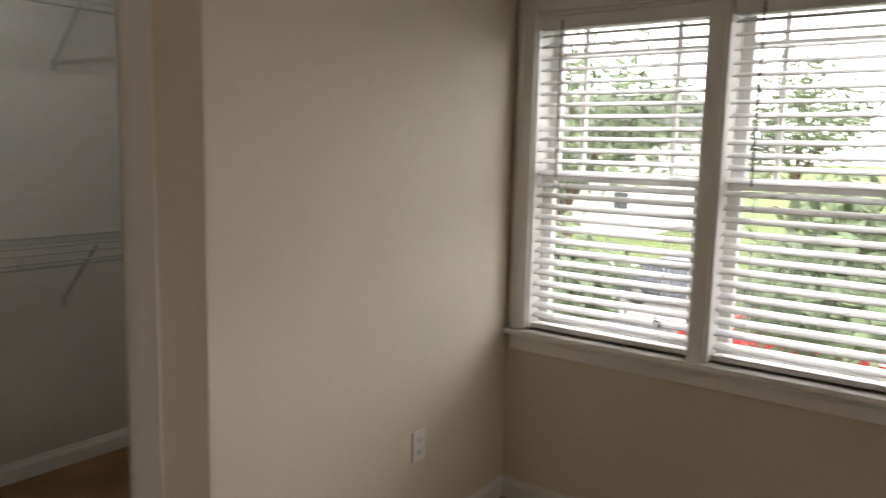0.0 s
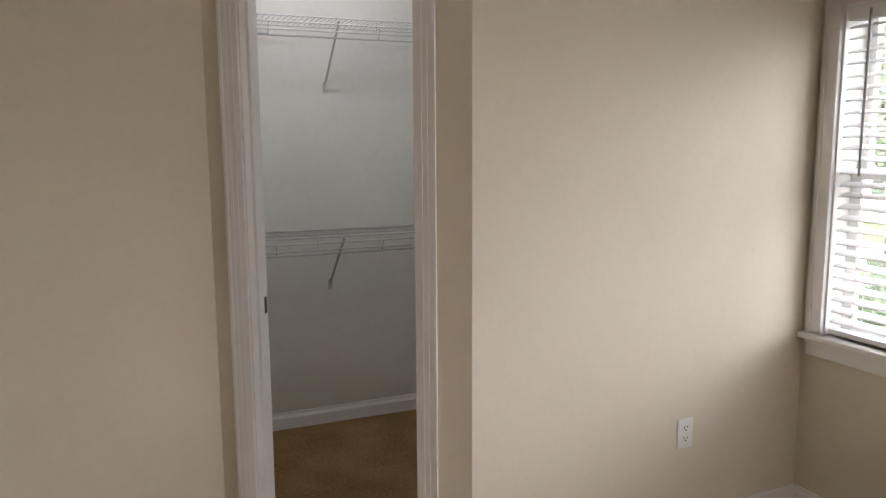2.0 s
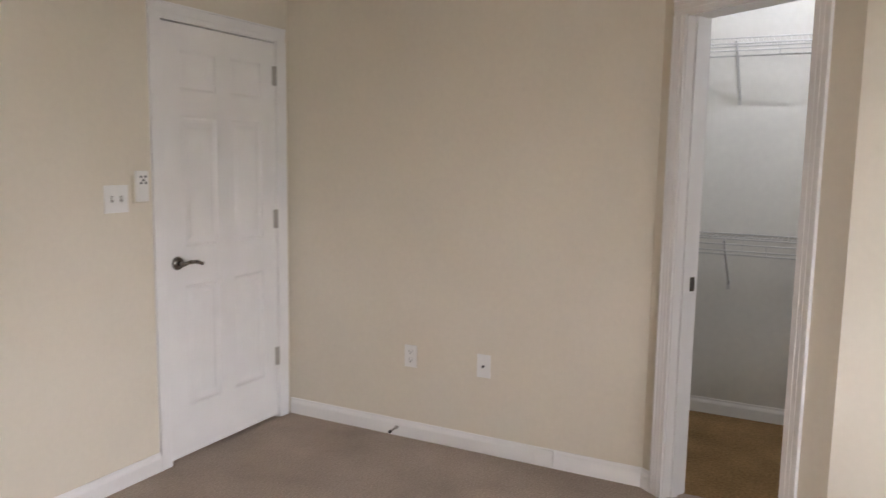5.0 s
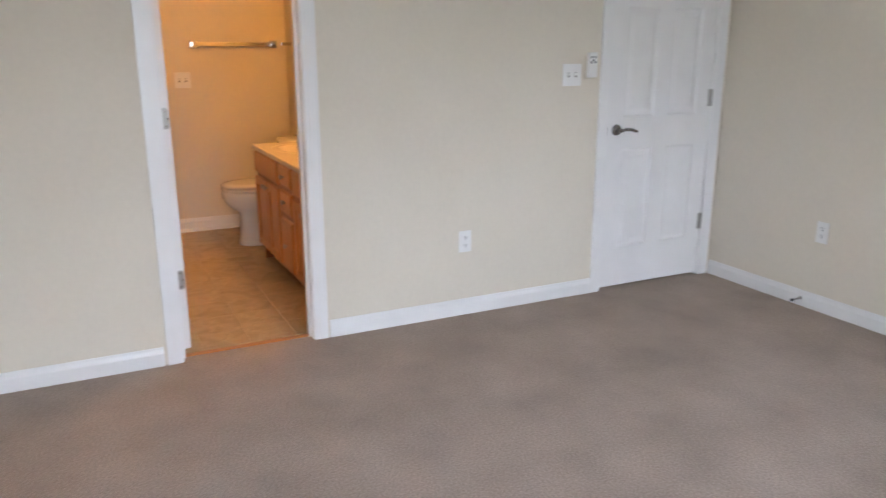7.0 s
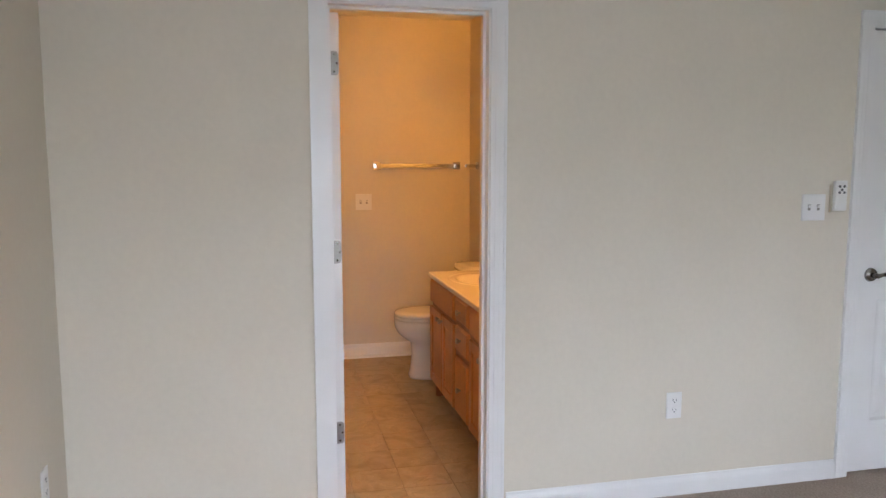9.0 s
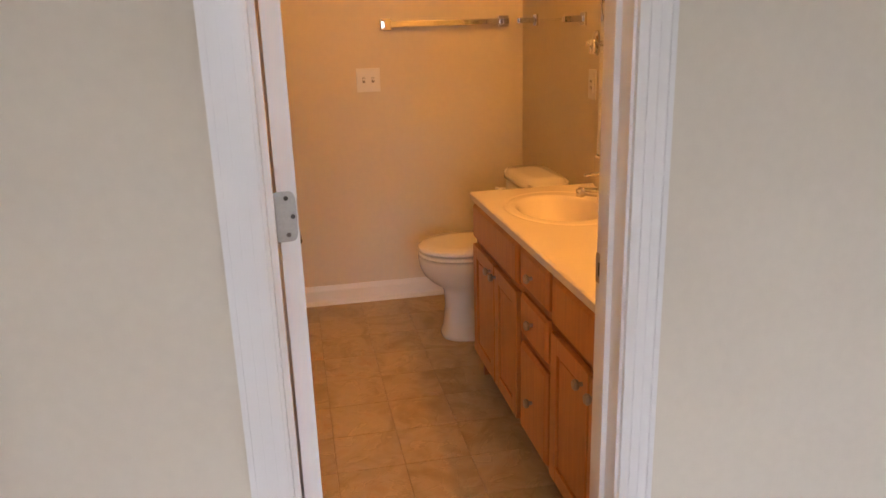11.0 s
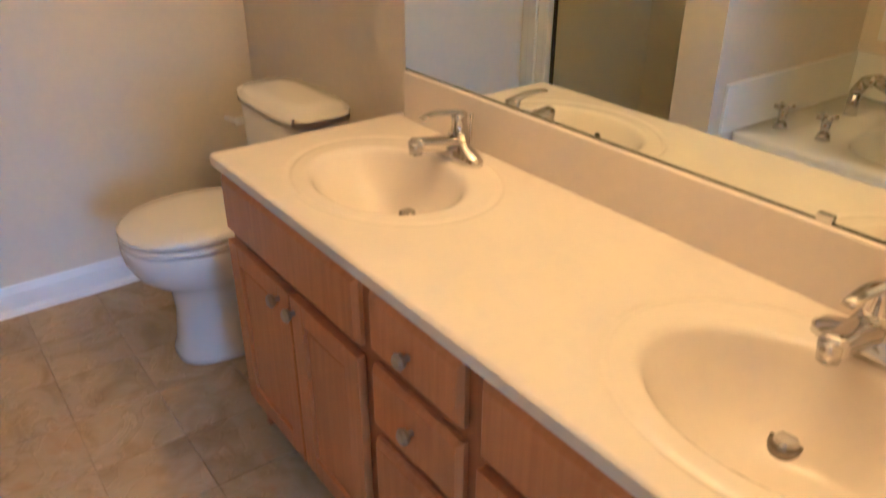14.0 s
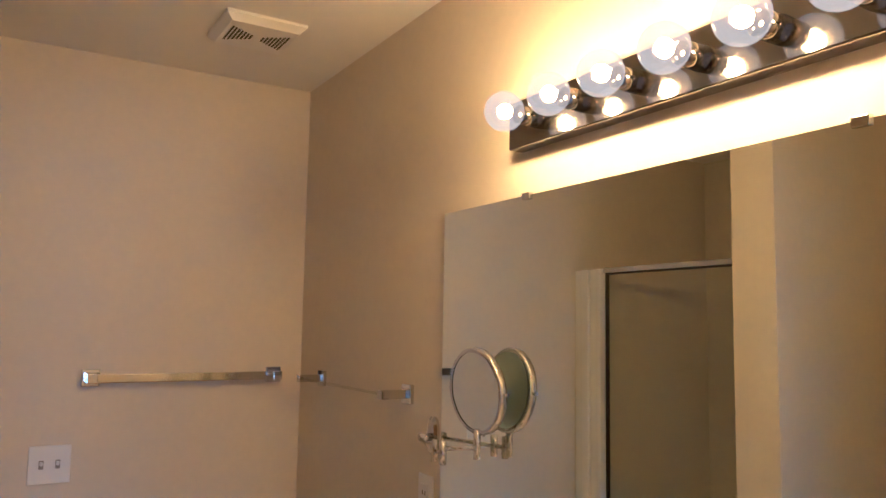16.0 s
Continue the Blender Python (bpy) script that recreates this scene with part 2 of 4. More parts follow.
def part(name, bm, material, parent=None, label="", smooth=False, m=None):
    me = bpy.data.meshes.new(name)
    bmesh.ops.recalc_face_normals(bm, faces=bm.faces[:])
    if smooth:
        for f in bm.faces:
            f.smooth = True
    bm.to_mesh(me)
    bm.free()
    me.materials.append(material)
    ob = new(name, me)
    if parent is not None:
        ob.parent = parent
    if m is not None:
        ob.matrix_basis = m
    if label:
        tagged(ob, label)
    return ob


def box_part(name, dims, material, parent=None, label="", bevel=0.0, m=None):
    bm = bmesh.new()
    cube(bm, *dims, bevel)
    return part(name, bm, material, parent, label, m=m)


def boxes(name, many, material, parent=None, label="", bevel=0.0, m=None):
    bm = bmesh.new()
    for d in many:
        cube(bm, *d, bevel)
    return part(name, bm, material, parent, label, m=m)


def thing(name, label, category, at=None, group="", kind=""):
    ob = new(name)
    if at is not None:
        ob.matrix_basis = at
    return tagged(ob, label, category, group, kind)


def struct(ob, label, category):
    return tagged(ob, label, category, kind="structure")


# ---- structure ----
H = 2.44
Y_N, Y_A, X_E, Y_S = 2.595, 2.10, 4.21, -1.60      # closet wall, window-side wall, window wall, south wall of the bedroom
DC, DB = Vector((1.985, 2.595)), Vector((2.711, 2.062))   # ends of the slanted wall
BX0, BY1, BX1 = -2.632, 0.614, -0.12                # bathroom: far wall, mirror wall, door wall
BY0 = -1.60
OY0, OY1, OZ = -0.628, -0.012, 2.035                # bathroom doorway
EY0, EY1 = 1.735, 2.495                             # entry doorway
CY = 3.79                                           # back wall of the closet

struct(boxes("wall_west", [(-0.12, 0, Y_S, OY0 - 0.02, 0, H), (-0.12, 0, OY1 + 0.02, EY0 - 0.012, 0, H), (-0.12, 0, EY1 + 0.012, 2.72, 0, H),
       (-0.12, 0, OY0 - 0.02, OY1 + 0.02, OZ + 0.02, H), (-0.12, 0, EY0 - 0.012, EY1 + 0.012, OZ + 0.012, H)], PAINT),
       "cream painted wall with two white doorways", "wall")
struct(boxes("wall_south", [(-0.12, X_E + 0.15, Y_S - 0.12, Y_S, 0, H)], PAINT), "plain cream painted bedroom wall", "wall")
struct(boxes("wall_closet", [(-0.12, DC.x, Y_N, Y_N + 0.12, 0, H)], PAINT), "cream painted wall with two outlets", "wall")
WY0, WY1, WYM0, WYM1, WZ0, WZ1 = 0.585, 2.012, 1.265, 1.34, 0.745, 2.0
struct(boxes("wall_east", [(X_E, X_E + 0.15, Y_S, WY0 - 1.83, 0, H), (X_E, X_E + 0.15, WY1 - 1.83, WY0, 0, H), (X_E, X_E + 0.15, WY0 - 1.83, WY1 - 1.83, 0, WZ0), (X_E, X_E + 0.15, WY0 - 1.83, WY1 - 1.83, WZ1, H), (X_E, X_E + 0.15, WY1, 3.9, 0, H), (X_E, X_E + 0.15, WY0, WY1, 0, WZ0),
       (X_E, X_E + 0.15, WY0, WY1, WZ1, H)], PAINT), "cream painted wall with double windows", "wall")
NW = Matrix.Translation((DB.x, DB.y, 0)) @ Matrix.Rotation(math.atan2(Y_A - DB.y, X_E - DB.x), 4, "Z")   # the wall beside the window is slightly out of square
struct(boxes("wall_north", [(0, X_E - DB.x + 0.002, 0, 0.12, 0, H)], PAINT, m=NW), "cream painted wall beside the window", "wall")

# slanted wall with the closet doorway, in a frame whose x runs along it and y into the closet
dv = (DB - DC).normalized()
SL = Matrix.Translation((DC.x, DC.y, 0)) @ Matrix.Rotation(math.atan2(dv.y, dv.x), 4, "Z")
SLEN = (DB - DC).length
CO0, CO1, COZ = 0.135, 0.714, 2.03
struct(boxes("wall_slanted", [(0, CO0 - 0.015, 0, 0.12, 0, H), (CO1 + 0.015, SLEN, 0, 0.12, 0, H), (CO0 - 0.015, CO1 + 0.015, 0, 0.12, COZ + 0.015, H)], PAINT, m=SL),
       "slanted cream wall with the closet doorway", "wall")
struct(boxes("closet_walls", [(1.30, X_E, CY, CY + 0.12, 0, H), (1.18, 1.30, Y_N + 0.12, CY + 0.12, 0, H)], CLOSET_PAINT), "white painted closet walls", "wall")
struct(boxes("closet_lining", [(1.30, DC.x, Y_N + 0.121, Y_N + 0.126, 0, H), (DB.x + 0.12, X_E, Y_A + 0.121, Y_A + 0.126, 0, H), (X_E - 0.006, X_E - 0.001, Y_A + 0.126, CY, 0, H)], CLOSET_PAINT),
       "white painted inner closet walls", "wall")
struct(box_part("floor", (-0.06, X_E, Y_S, 2.2, -0.12, 0.0), CARPET), "worn beige cut-pile carpet", "carpet")
struct(box_part("floor_entry", (-0.06, DB.x, 2.2, Y_N + 0.02, -0.12, -0.0005), CARPET), "worn beige cut-pile carpet", "carpet")
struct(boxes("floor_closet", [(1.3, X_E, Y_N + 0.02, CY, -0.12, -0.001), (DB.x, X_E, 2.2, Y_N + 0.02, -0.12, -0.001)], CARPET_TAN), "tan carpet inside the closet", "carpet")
struct(box_part("ceiling", (-0.12, X_E + 0.15, Y_S - 0.12, CY + 0.12, H, H + 0.12), CEILING), "flat white ceiling", "ceiling")

# unseen box, added so no outside light leaks round the entry door
struct(boxes("wall_hall", [(-0.75, -0.65, 0.70, 2.72, 0, H), (-0.65, -0.12, 2.60, 2.72, 0, H), (-0.65, -0.12, 0.70, 2.6, -0.12, -0.01), (-0.65, -0.12, 0.70, 2.6, H, H + 0.1)], PAINT), "unseen box blocking daylight behind the entry door", "wall")

# bathroom shell
HB = 2.483
struct(boxes("wall_bath_far", [(BX0 - 0.12, BX0, BY0, BY1 + 0.12, 0, HB)], PAINT), "cream painted wall with a towel bar", "wall")
struct(boxes("wall_bath_mirror", [(BX0, -0.12, BY1, BY1 + 0.12, 0, HB)], PAINT), "cream painted wall behind the vanity mirror", "wall")
struct(boxes("wall_bath_south", [(BX0 - 0.12, -0.12, BY0 - 0.12, BY0, 0, HB)], PAINT), "cream painted wall behind the tub", "wall")
PX0, PX1, PY = -1.715, -1.545, -0.637
struct(boxes("wall_partition", [(PX0, PX1, BY0, PY, 0, HB)], PAINT), "cream partition between shower and tub", "wall")
struct(box_part("ceiling_bath", (BX0 - 0.12, -0.12, BY0 - 0.12, BY1 + 0.12, HB, HB + 0.12), CEILING), "flat white bathroom ceiling", "ceiling")
bath_floor = struct(box_part("floor_bath", (BX0, -0.06, BY0, BY1, -0.12, -0.004), GROUT), "tan vinyl tile floor with thin joints", "tile floor")


# ---- trim ----
def profile_strip(bm, a, b, prof, out):
    """A moulding from a to b (floor points); prof: (distance off the wall, height)."""
    a, b, o = Vector((*a, 0)), Vector((*b, 0)), Vector((*out, 0)).normalized()
    rows = []
    for p in (a, b):
        rows.append([bm.verts.new(p + o * d + Vector((0, 0, h))) for d, h in prof])
    k = len(prof)
    for i in range(k):
        j = (i + 1) % k
        bm.faces.new((rows[0][i], rows[0][j], rows[1][j], rows[1][i]))
    bm.faces.new(rows[0])
    bm.faces.new(list(reversed(rows[1])))


BASE = [(0.0, 0.0), (0.014, 0.0), (0.014, 0.060), (0.011, 0.068), (0.007, 0.076), (0.005, 0.088), (0.0, 0.088)]
BATH_BASE = [(0.0, 0.0), (0.026, 0.0), (0.024, 0.012), (0.016, 0.020), (0.014, 0.024), (0.014, 0.078), (0.010, 0.09), (0.006, 0.104), (0.0, 0.104)]


def baseboard(a, b, out, prof=BASE):
    bm = bmesh.new()
    profile_strip(bm, a, b, prof, out)
    return struct(part("baseboard", bm, TRIM), "white painted moulded baseboard", "baseboard")


CW = 0.066
dn = Vector((dv.y, -dv.x))
def along(s):
    return (DC.x + dv.x * s, DC.y + dv.y * s)
baseboard((0, Y_S), (0, OY0 - 0.085), (1, 0))
baseboard((0, OY1 + 0.085), (0, EY0 - CW - 0.006), (1, 0))
baseboard((0.014, Y_N), (DC.x + 0.004, Y_N), (0, -1))
baseboard(along(0.0), along(0.06), dn)
baseboard(along(CO1 + 0.074), along(SLEN + 0.004), dn)
baseboard((DB.x, DB.y), (X_E, Y_A), (Y_A - DB.y, DB.x - X_E))
baseboard((X_E, Y_A - 0.014), (X_E, Y_S), (-1, 0))
baseboard((0.014, Y_S), (X_E - 0.014, Y_S), (0, 1))
baseboard((1.3, CY), (X_E, CY), (0, -1))
baseboard((BX0, BY1), (BX0, -0.72), (1, 0), BATH_BASE)
baseboard((BX0 + 0.026, BY1), (-1.62, BY1), (0, -1), BATH_BASE)
baseboard((PX1, PY + 0.0), (PX1, -0.74), (1, 0), BATH_BASE)
baseboard((PX0, PY), (PX1 + 0.026, PY), (0, 1), BATH_BASE)


def casing_profile(bm, u0, u1, z0, z1, flip):
    """One upright of a fluted casing: u across the face, stepped beads standing off the wall."""
    w = u1 - u0
    steps = [(0.0, 0.16, 0.016), (0.16, 0.36, 0.0128), (0.36, 0.44, 0.0142), (0.44, 0.64, 0.0128), (0.64, 0.72, 0.0142), (0.72, 1.0, 0.0115)]
    for a, b, d in steps:
        if flip:
            a, b = 1 - b, 1 - a
        cube(bm, u0 + a * w, u0 + b * w, -d, 0.0, z0, z1)


def door_frame(name, m, u0, u1, top, depth, label, both=True):
    """Jambs, head, stops and casings round a doorway. u runs along the wall, -y stands out of it towards the room."""
    frame_ob = struct(thing(name, label, "door frame", m), label, "door frame")
    bm = bmesh.new()
    cube(bm, u0 - 0.019, u0, -0.001, depth + 0.001, 0, top + 0.019)
    cube(bm, u1, u1 + 0.019, -0.001, depth + 0.001, 0, top + 0.019)
    cube(bm, u0, u1, -0.001, depth + 0.001, top, top + 0.019)
    part("jamb", bm, TRIM, frame_ob)
    for side in ((0, 1) if both else (0,)):
        turn = Matrix.Identity(4) if side == 0 else Matrix.Translation((0, depth, 0)) @ Matrix.Diagonal((1, -1, 1, 1))
        bm = bmesh.new()
        casing_profile(bm, u0 - CW - 0.006, u0 - 0.006, 0, top + 0.006, False)
        bm.transform(turn)
        part("casing", bm, TRIM, frame_ob)
        bm = bmesh.new()
        casing_profile(bm, u1 + 0.006, u1 + 0.006 + CW, 0, top + 0.006, True)
        bm.transform(turn)
        part("casing", bm, TRIM, frame_ob)
        bm = bmesh.new()
        for a, b, d in [(0.0, 0.30, 0.010), (0.30, 0.38, 0.015), (0.38, 0.58, 0.012), (0.58, 0.66, 0.015), (0.66, 0.88, 0.012), (0.88, 1.0, 0.018)]:
            cube(bm, u0 - CW - 0.006, u1 + CW + 0.006, -d, 0.0, top + 0.006 + a * CW, top + 0.006 + b * CW)
        bm.transform(turn)
        part("head_casing", bm, TRIM, frame_ob)
    return frame_ob


# wall x = 0 seen from the bedroom: u along +y, room on +x
WEST = Matrix(((0, -1, 0, 0), (1, 0, 0, 0), (0, 0, 1, 0), (0, 0, 0, 1)))
bath_frame = door_frame("door_frame_1", WEST, OY0, OY1, OZ, 0.12, "white fluted casing round the bathroom doorway")
boxes("stop", [(OY0, OY0 + 0.011, 0.045, 0.08, 0, OZ), (OY1 - 0.011, OY1, 0.045, 0.08, 0, OZ), (OY0 + 0.011, OY1 - 0.011, 0.045, 0.08, OZ - 0.011, OZ)], TRIM, bath_frame)
entry_frame = door_frame("door_frame_2", WEST, EY0, EY1, OZ, 0.12, "white casing round the entry doorway", both=False)
closet_frame = door_frame("door_frame_3", SL, CO0, CO1, COZ, 0.12, "white casing round the closet doorway")
boxes("stop", [(CO0, CO0 + 0.011, 0.04, 0.075, 0, COZ), (CO1 - 0.011, CO1, 0.04, 0.075, 0, COZ)], TRIM, closet_frame)


def leaf_plate(name, parent, x0, x1, y0, y1, z, h=0.09, label="brushed nickel hinge"):
    h_ob = box_part(name, (x0, x1, y0, y1, z - h / 2, z + h / 2), HANDLE if name == "strike_plate" else NICKEL, parent, label, bevel=0.0008)
    return h_ob


def screw_dots(parent, pts, axis):
    for p in pts:
        bm = bmesh.new()
        a = Vector(p)
        tube(bm, a, a + Vector(axis) * 0.0012, 0.0042, seg=10)
        part("screw", bm, STEEL, parent)


# closet door hardware on its jambs
strike = leaf_plate("strike_plate", closet_frame, CO0 - 0.001, CO0 + 0.002, 0.086, 0.112, 0.935, 0.06, "dark nickel strike plate")
for hz in (0.30, 1.08, 1.83):
    leaf_plate("hinge", closet_frame, CO1 - 0.002, CO1 + 0.001, 0.085, 0.119, hz)
# bathroom strike and jamb hinge leaves
bath_strike = leaf_plate("strike_plate", bath_frame, OY1 - 0.002, OY1 + 0.001, 0.083, 0.120, 0.955, 0.060, "brushed nickel strike plate with a dark slot")
bath_strike.data.materials[0] = NICKEL
bm = bmesh.new()
tube(bm, (OY1 + 0.0035, 0.119, 0.931), (OY1 + 0.0035, 0.119, 0.979), 0.0055, None, 14)
part("strike_lip", bm, NICKEL, bath_strike, "rounded lip of the strike plate", True)
box_part("latch_slot", (OY1 - 0.0035, OY1 - 0.0015, 0.092, 0.105, 0.942, 0.968), SLOT, bath_strike)
screw_dots(bath_strike, [(OY1 - 0.0018, 0.099, 0.934), (OY1 - 0.0018, 0.099, 0.976)], (-1, 0, 0))
boxes("threshold", [(OY0, OY1, 0.05, 0.075, -0.003, 0.006)], WOOD, bath_frame, "thin tan carpet edge strip")


# ---- doors ----
def panel_door(name, w, h, m, label, lever_right=True, hinges=(0.2, 1.0, 1.85), both=False):
    """Six-panel door: x from hinge edge 0 to w, face at y = 0 towards the viewer (-y), 35 mm thick."""
    d = struct(thing(name, label, "door", m), label, "door")
    st, mid = 0.105, 0.10
    pw = (w - 2 * st - mid) / 2
    rows = [(0.24, 0.82), (1.00, 1.60), (1.72, h - 0.115)]
    cols = [(st, st + pw), (st + pw + mid, w - st)]
    bm = bmesh.new()
    xs = [0, cols[0][0], cols[0][1], cols[1][0], cols[1][1], w]
    for a, b in ((xs[0], xs[1]), (xs[2], xs[3]), (xs[4], xs[5])):
        cube(bm, a, b, 0, 0.035, 0, h)
    zs = [0] + [v for r in rows for v in r] + [h]
    for c0, c1 in cols:
        for i in range(0, len(zs), 2):
            cube(bm, c0, c1, 0.0005, 0.0345, zs[i], zs[i + 1])
    part("slab", bm, TRIM, d)
    for c0, c1 in cols:
        for z0, z1 in rows:
            bm = bmesh.new()
            for s in (1, -1):
                o = 0.0175
                rr = []
                for inset, dep in ((0.0, 0.004), (0.012, 0.010), (0.024, 0.010), (0.046, 0.0045)):
                    y = o - s * (o - dep)
                    rr.append([(c0 + inset, y, z0 + inset), (c1 - inset, y, z0 + inset), (c1 - inset, y, z1 - inset), (c0 + inset, y, z1 - inset)])
                rows_v = [[bm.verts.new(p) for p in r] for r in rr]
                for a, b in zip(rows_v, rows_v[1:]):
                    for i in range(4):
                        bm.faces.new((a[i], a[(i + 1) % 4], b[(i + 1) % 4], b[i]))
                bm.faces.new(rows_v[-1])
            part("panel", bm, TRIM, d)
    lx, lz = (w - 0.06), 0.93
    for side in (-1, 1) if both else (-1,):
        y0 = 0 if side < 0 else 0.035
        bm = bmesh.new()
        tube(bm, (lx, y0, lz), (lx, y0 + side * 0.012, lz), 0.032, 0.028, 24)
        tube(bm, (lx, y0, lz), (lx, y0 + side * 0.05, lz), 0.011, None, 16)
        rose = part("handle", bm, HANDLE, d, "dark satin nickel lever handle", True)
        bm = bmesh.new()
        pts = [(lx + 0.008, 0.0), (lx - 0.03, 0.006), (lx - 0.07, 0.004), (lx - 0.105, -0.008)]
        for p, q in zip(pts, pts[1:]):
            tube(bm, (p[0], y0 + side * 0.05, lz + p[1]), (q[0], y0 + side * 0.05, lz + q[1]), 0.0095, 0.0085, 12)
            ball(bm, (q[0], y0 + side * 0.05, lz + q[1]), 0.0088, seg=10)
        part("lever", bm, HANDLE, rose, "", True)
    box_part("latch", (w - 0.001, w + 0.0025, -0.001, 0.029, lz - 0.03, lz + 0.03), HANDLE, d, bevel=0.0008)
    return d


# entry door: hinge edge at the larger y, face flush with the bedroom side
entry = panel_door("door_1", EY1 - EY0 - 0.008, 2.012, Matrix.Translation((-0.003, EY1 - 0.003, 0.016)) @ Matrix.Rotation(radians(90), 4, "Z") @ Matrix.Diagonal((-1, 1, 1, 1)),
                   "closed white six-panel entry door with nickel lever")
for hz in (0.35, 1.107, 1.86):
    bm = bmesh.new()
    tube(bm, (0.004, EY1 + 0.001, hz - 0.05), (0.004, EY1 + 0.001, hz + 0.05), 0.0065)
    hinge = part("hinge", bm, NICKEL, entry_frame, "brushed nickel butt hinge", m=WEST.inverted())
    cube_b = box_part("hinge_leaf", (-0.001, 0.0015, EY1 - 0.022, EY1 + 0.016, hz - 0.05, hz + 0.05), NICKEL, entry_frame, m=WEST.inverted())
# bathroom door: swung into the bathroom past square, hinged on the bathroom side
HX, HY = -0.126, OY0 + 0.013
bath_door = panel_door("door_2", 0.587, 2.015, Matrix.Translation((HX, HY, 0.012)) @ Matrix.Rotation(radians(187.5), 4, "Z") @ Matrix.Translation((0, -0.037, 0)),
                       "white six-panel bathroom door standing open", both=True)
for hz in (0.355, 1.10, 1.835):
    bm = bmesh.new()
    lathe(bm, [[(xx, 0.0262 + b, hz - 0.012 + c) for b, c, _ in oval(0, 0, 0, 0.0235, 0.046, 28, 5.0)] for xx in (0.0005, -0.0025)])
    lf = part("hinge_leaf", bm, NICKEL, bath_door, "brushed nickel hinge leaf with screws")
    screw_dots(lf, [(-0.003, 0.020, hz + 0.022), (-0.003, 0.010, hz - 0.012), (-0.003, 0.020, hz - 0.045)], (-1, 0, 0))
    leaf_plate("hinge", bath_frame, OY0 - 0.001, OY0 + 0.0025, 0.083, 0.118, hz, 0.095)
    bm = bmesh.new()
    tube(bm, (OY0 + 0.001, 0.124, hz - 0.048), (OY0 + 0.001, 0.124, hz + 0.048), 0.0065)
    part("hinge_pin", bm, NICKEL, bath_frame)

# ---- window with blinds ----
win_label = "white double window with casing, stool and apron"
window = struct(thing("window_1", win_label, "window"), win_label, "window")
boxes("reveal", [(X_E, X_E + 0.15, WY0 - 0.0, WY0 + 0.012, WZ0, WZ1), (X_E, X_E + 0.15, WY1 - 0.012, WY1, WZ0, WZ1), (X_E, X_E + 0.15, WY0 + 0.012, WY1 - 0.012, WZ1 - 0.012, WZ1)], TRIM, window)
boxes("casing", [(X_E - 0.018, X_E, WY1 - 0.004, WY1 + 0.062, WZ0, WZ1 + 0.004), (X_E - 0.022, X_E - 0.018, WY1 + 0.044, WY1 + 0.062, WZ0, WZ1 + 0.004),
      (X_E - 0.018, X_E, WY0 - 0.062, WY0 + 0.004, WZ0, WZ1 + 0.004)], TRIM, window, bevel=0.002)
boxes("head_casing", [(X_E - 0.018, X_E, WY0 - 0.062, WY1 + 0.062, WZ1 + 0.004, WZ1 + 0.085), (X_E - 0.026, X_E, WY0 - 0.062, WY1 + 0.062, WZ1 + 0.085, WZ1 + 0.105)], TRIM, window, bevel=0.002)
box_part("mullion", (X_E - 0.014, X_E + 0.12, WYM0, WYM1, WZ0, WZ1), TRIM, window, bevel=0.003)
boxes("mullion_bead", [(X_E - 0.022, X_E - 0.012, WYM0 + 0.014, WYM1 - 0.014, WZ0, WZ1)], TRIM, window, bevel=0.003)
box_part("window_sill", (X_E - 0.045, X_E + 0.15, WY0 - 0.075, WY1 + 0.08, WZ0 - 0.024, WZ0), TRIM, window, bevel=0.006)
boxes("apron", [(X_E - 0.016, X_E, WY0 - 0.06, WY1 + 0.06, WZ0 - 0.09, WZ0 - 0.024), (X_E - 0.022, X_E, WY0 - 0.06, WY1 + 0.06, WZ0 - 0.044, WZ0 - 0.024)], TRIM, window, bevel=0.003)
for y0, y1 in ((WY0 + 0.012, WYM0), (WYM1, WY1 - 0.012)):
    zm = 1.375
    for x, z0, z1 in ((X_E + 0.085, WZ0, zm + 0.02), (X_E + 0.115, zm - 0.02, WZ1 - 0.012)):
        sash = boxes("sash", [(x, x + 0.03, y0, y0 + 0.045, z0, z1), (x, x + 0.03, y1 - 0.045, y1, z0, z1), (x, x + 0.03, y0 + 0.045, y1 - 0.045, z0, z0 + 0.04), (x, x + 0.03, y0 + 0.045, y1 - 0.045, z1 - 0.04, z1)], TRIM, window, bevel=0.003)
        pane = box_part("pane", (x + 0.012, x + 0.016, y0 + 0.045, y1 - 0.045, z0 + 0.04, z1 - 0.04), GLASS, sash, "clear glass pane")
        pane.visible_shadow = False
    g0, g1, gz = y0 + 0.145, y1 - 0.145, WZ1 - 0.15
    boxes("grille", [(X_E + 0.121, X_E + 0.139, g0 - 0.010, g0 + 0.010, zm + 0.02, WZ1 - 0.05), (X_E + 0.121, X_E + 0.139, g1 - 0.010, g1 + 0.010, zm + 0.02, WZ1 - 0.05),
          (X_E + 0.122, X_E + 0.138, y0 + 0.045, y1 - 0.045, gz - 0.010, gz + 0.010)], TRIM, window, bevel=0.002)
    box_part("meeting_rail", (X_E + 0.075, X_E + 0.085, y0 + 0.01, y1 - 0.01, zm - 0.022, zm + 0.022), TRIM, window, bevel=0.002)
    box_part("sash_lock", (X_E + 0.062, X_E + 0.075, (y0 + y1) / 2 - 0.02, (y0 + y1) / 2 + 0.02, zm + 0.005, zm + 0.018), PLASTIC, window, bevel=0.002)


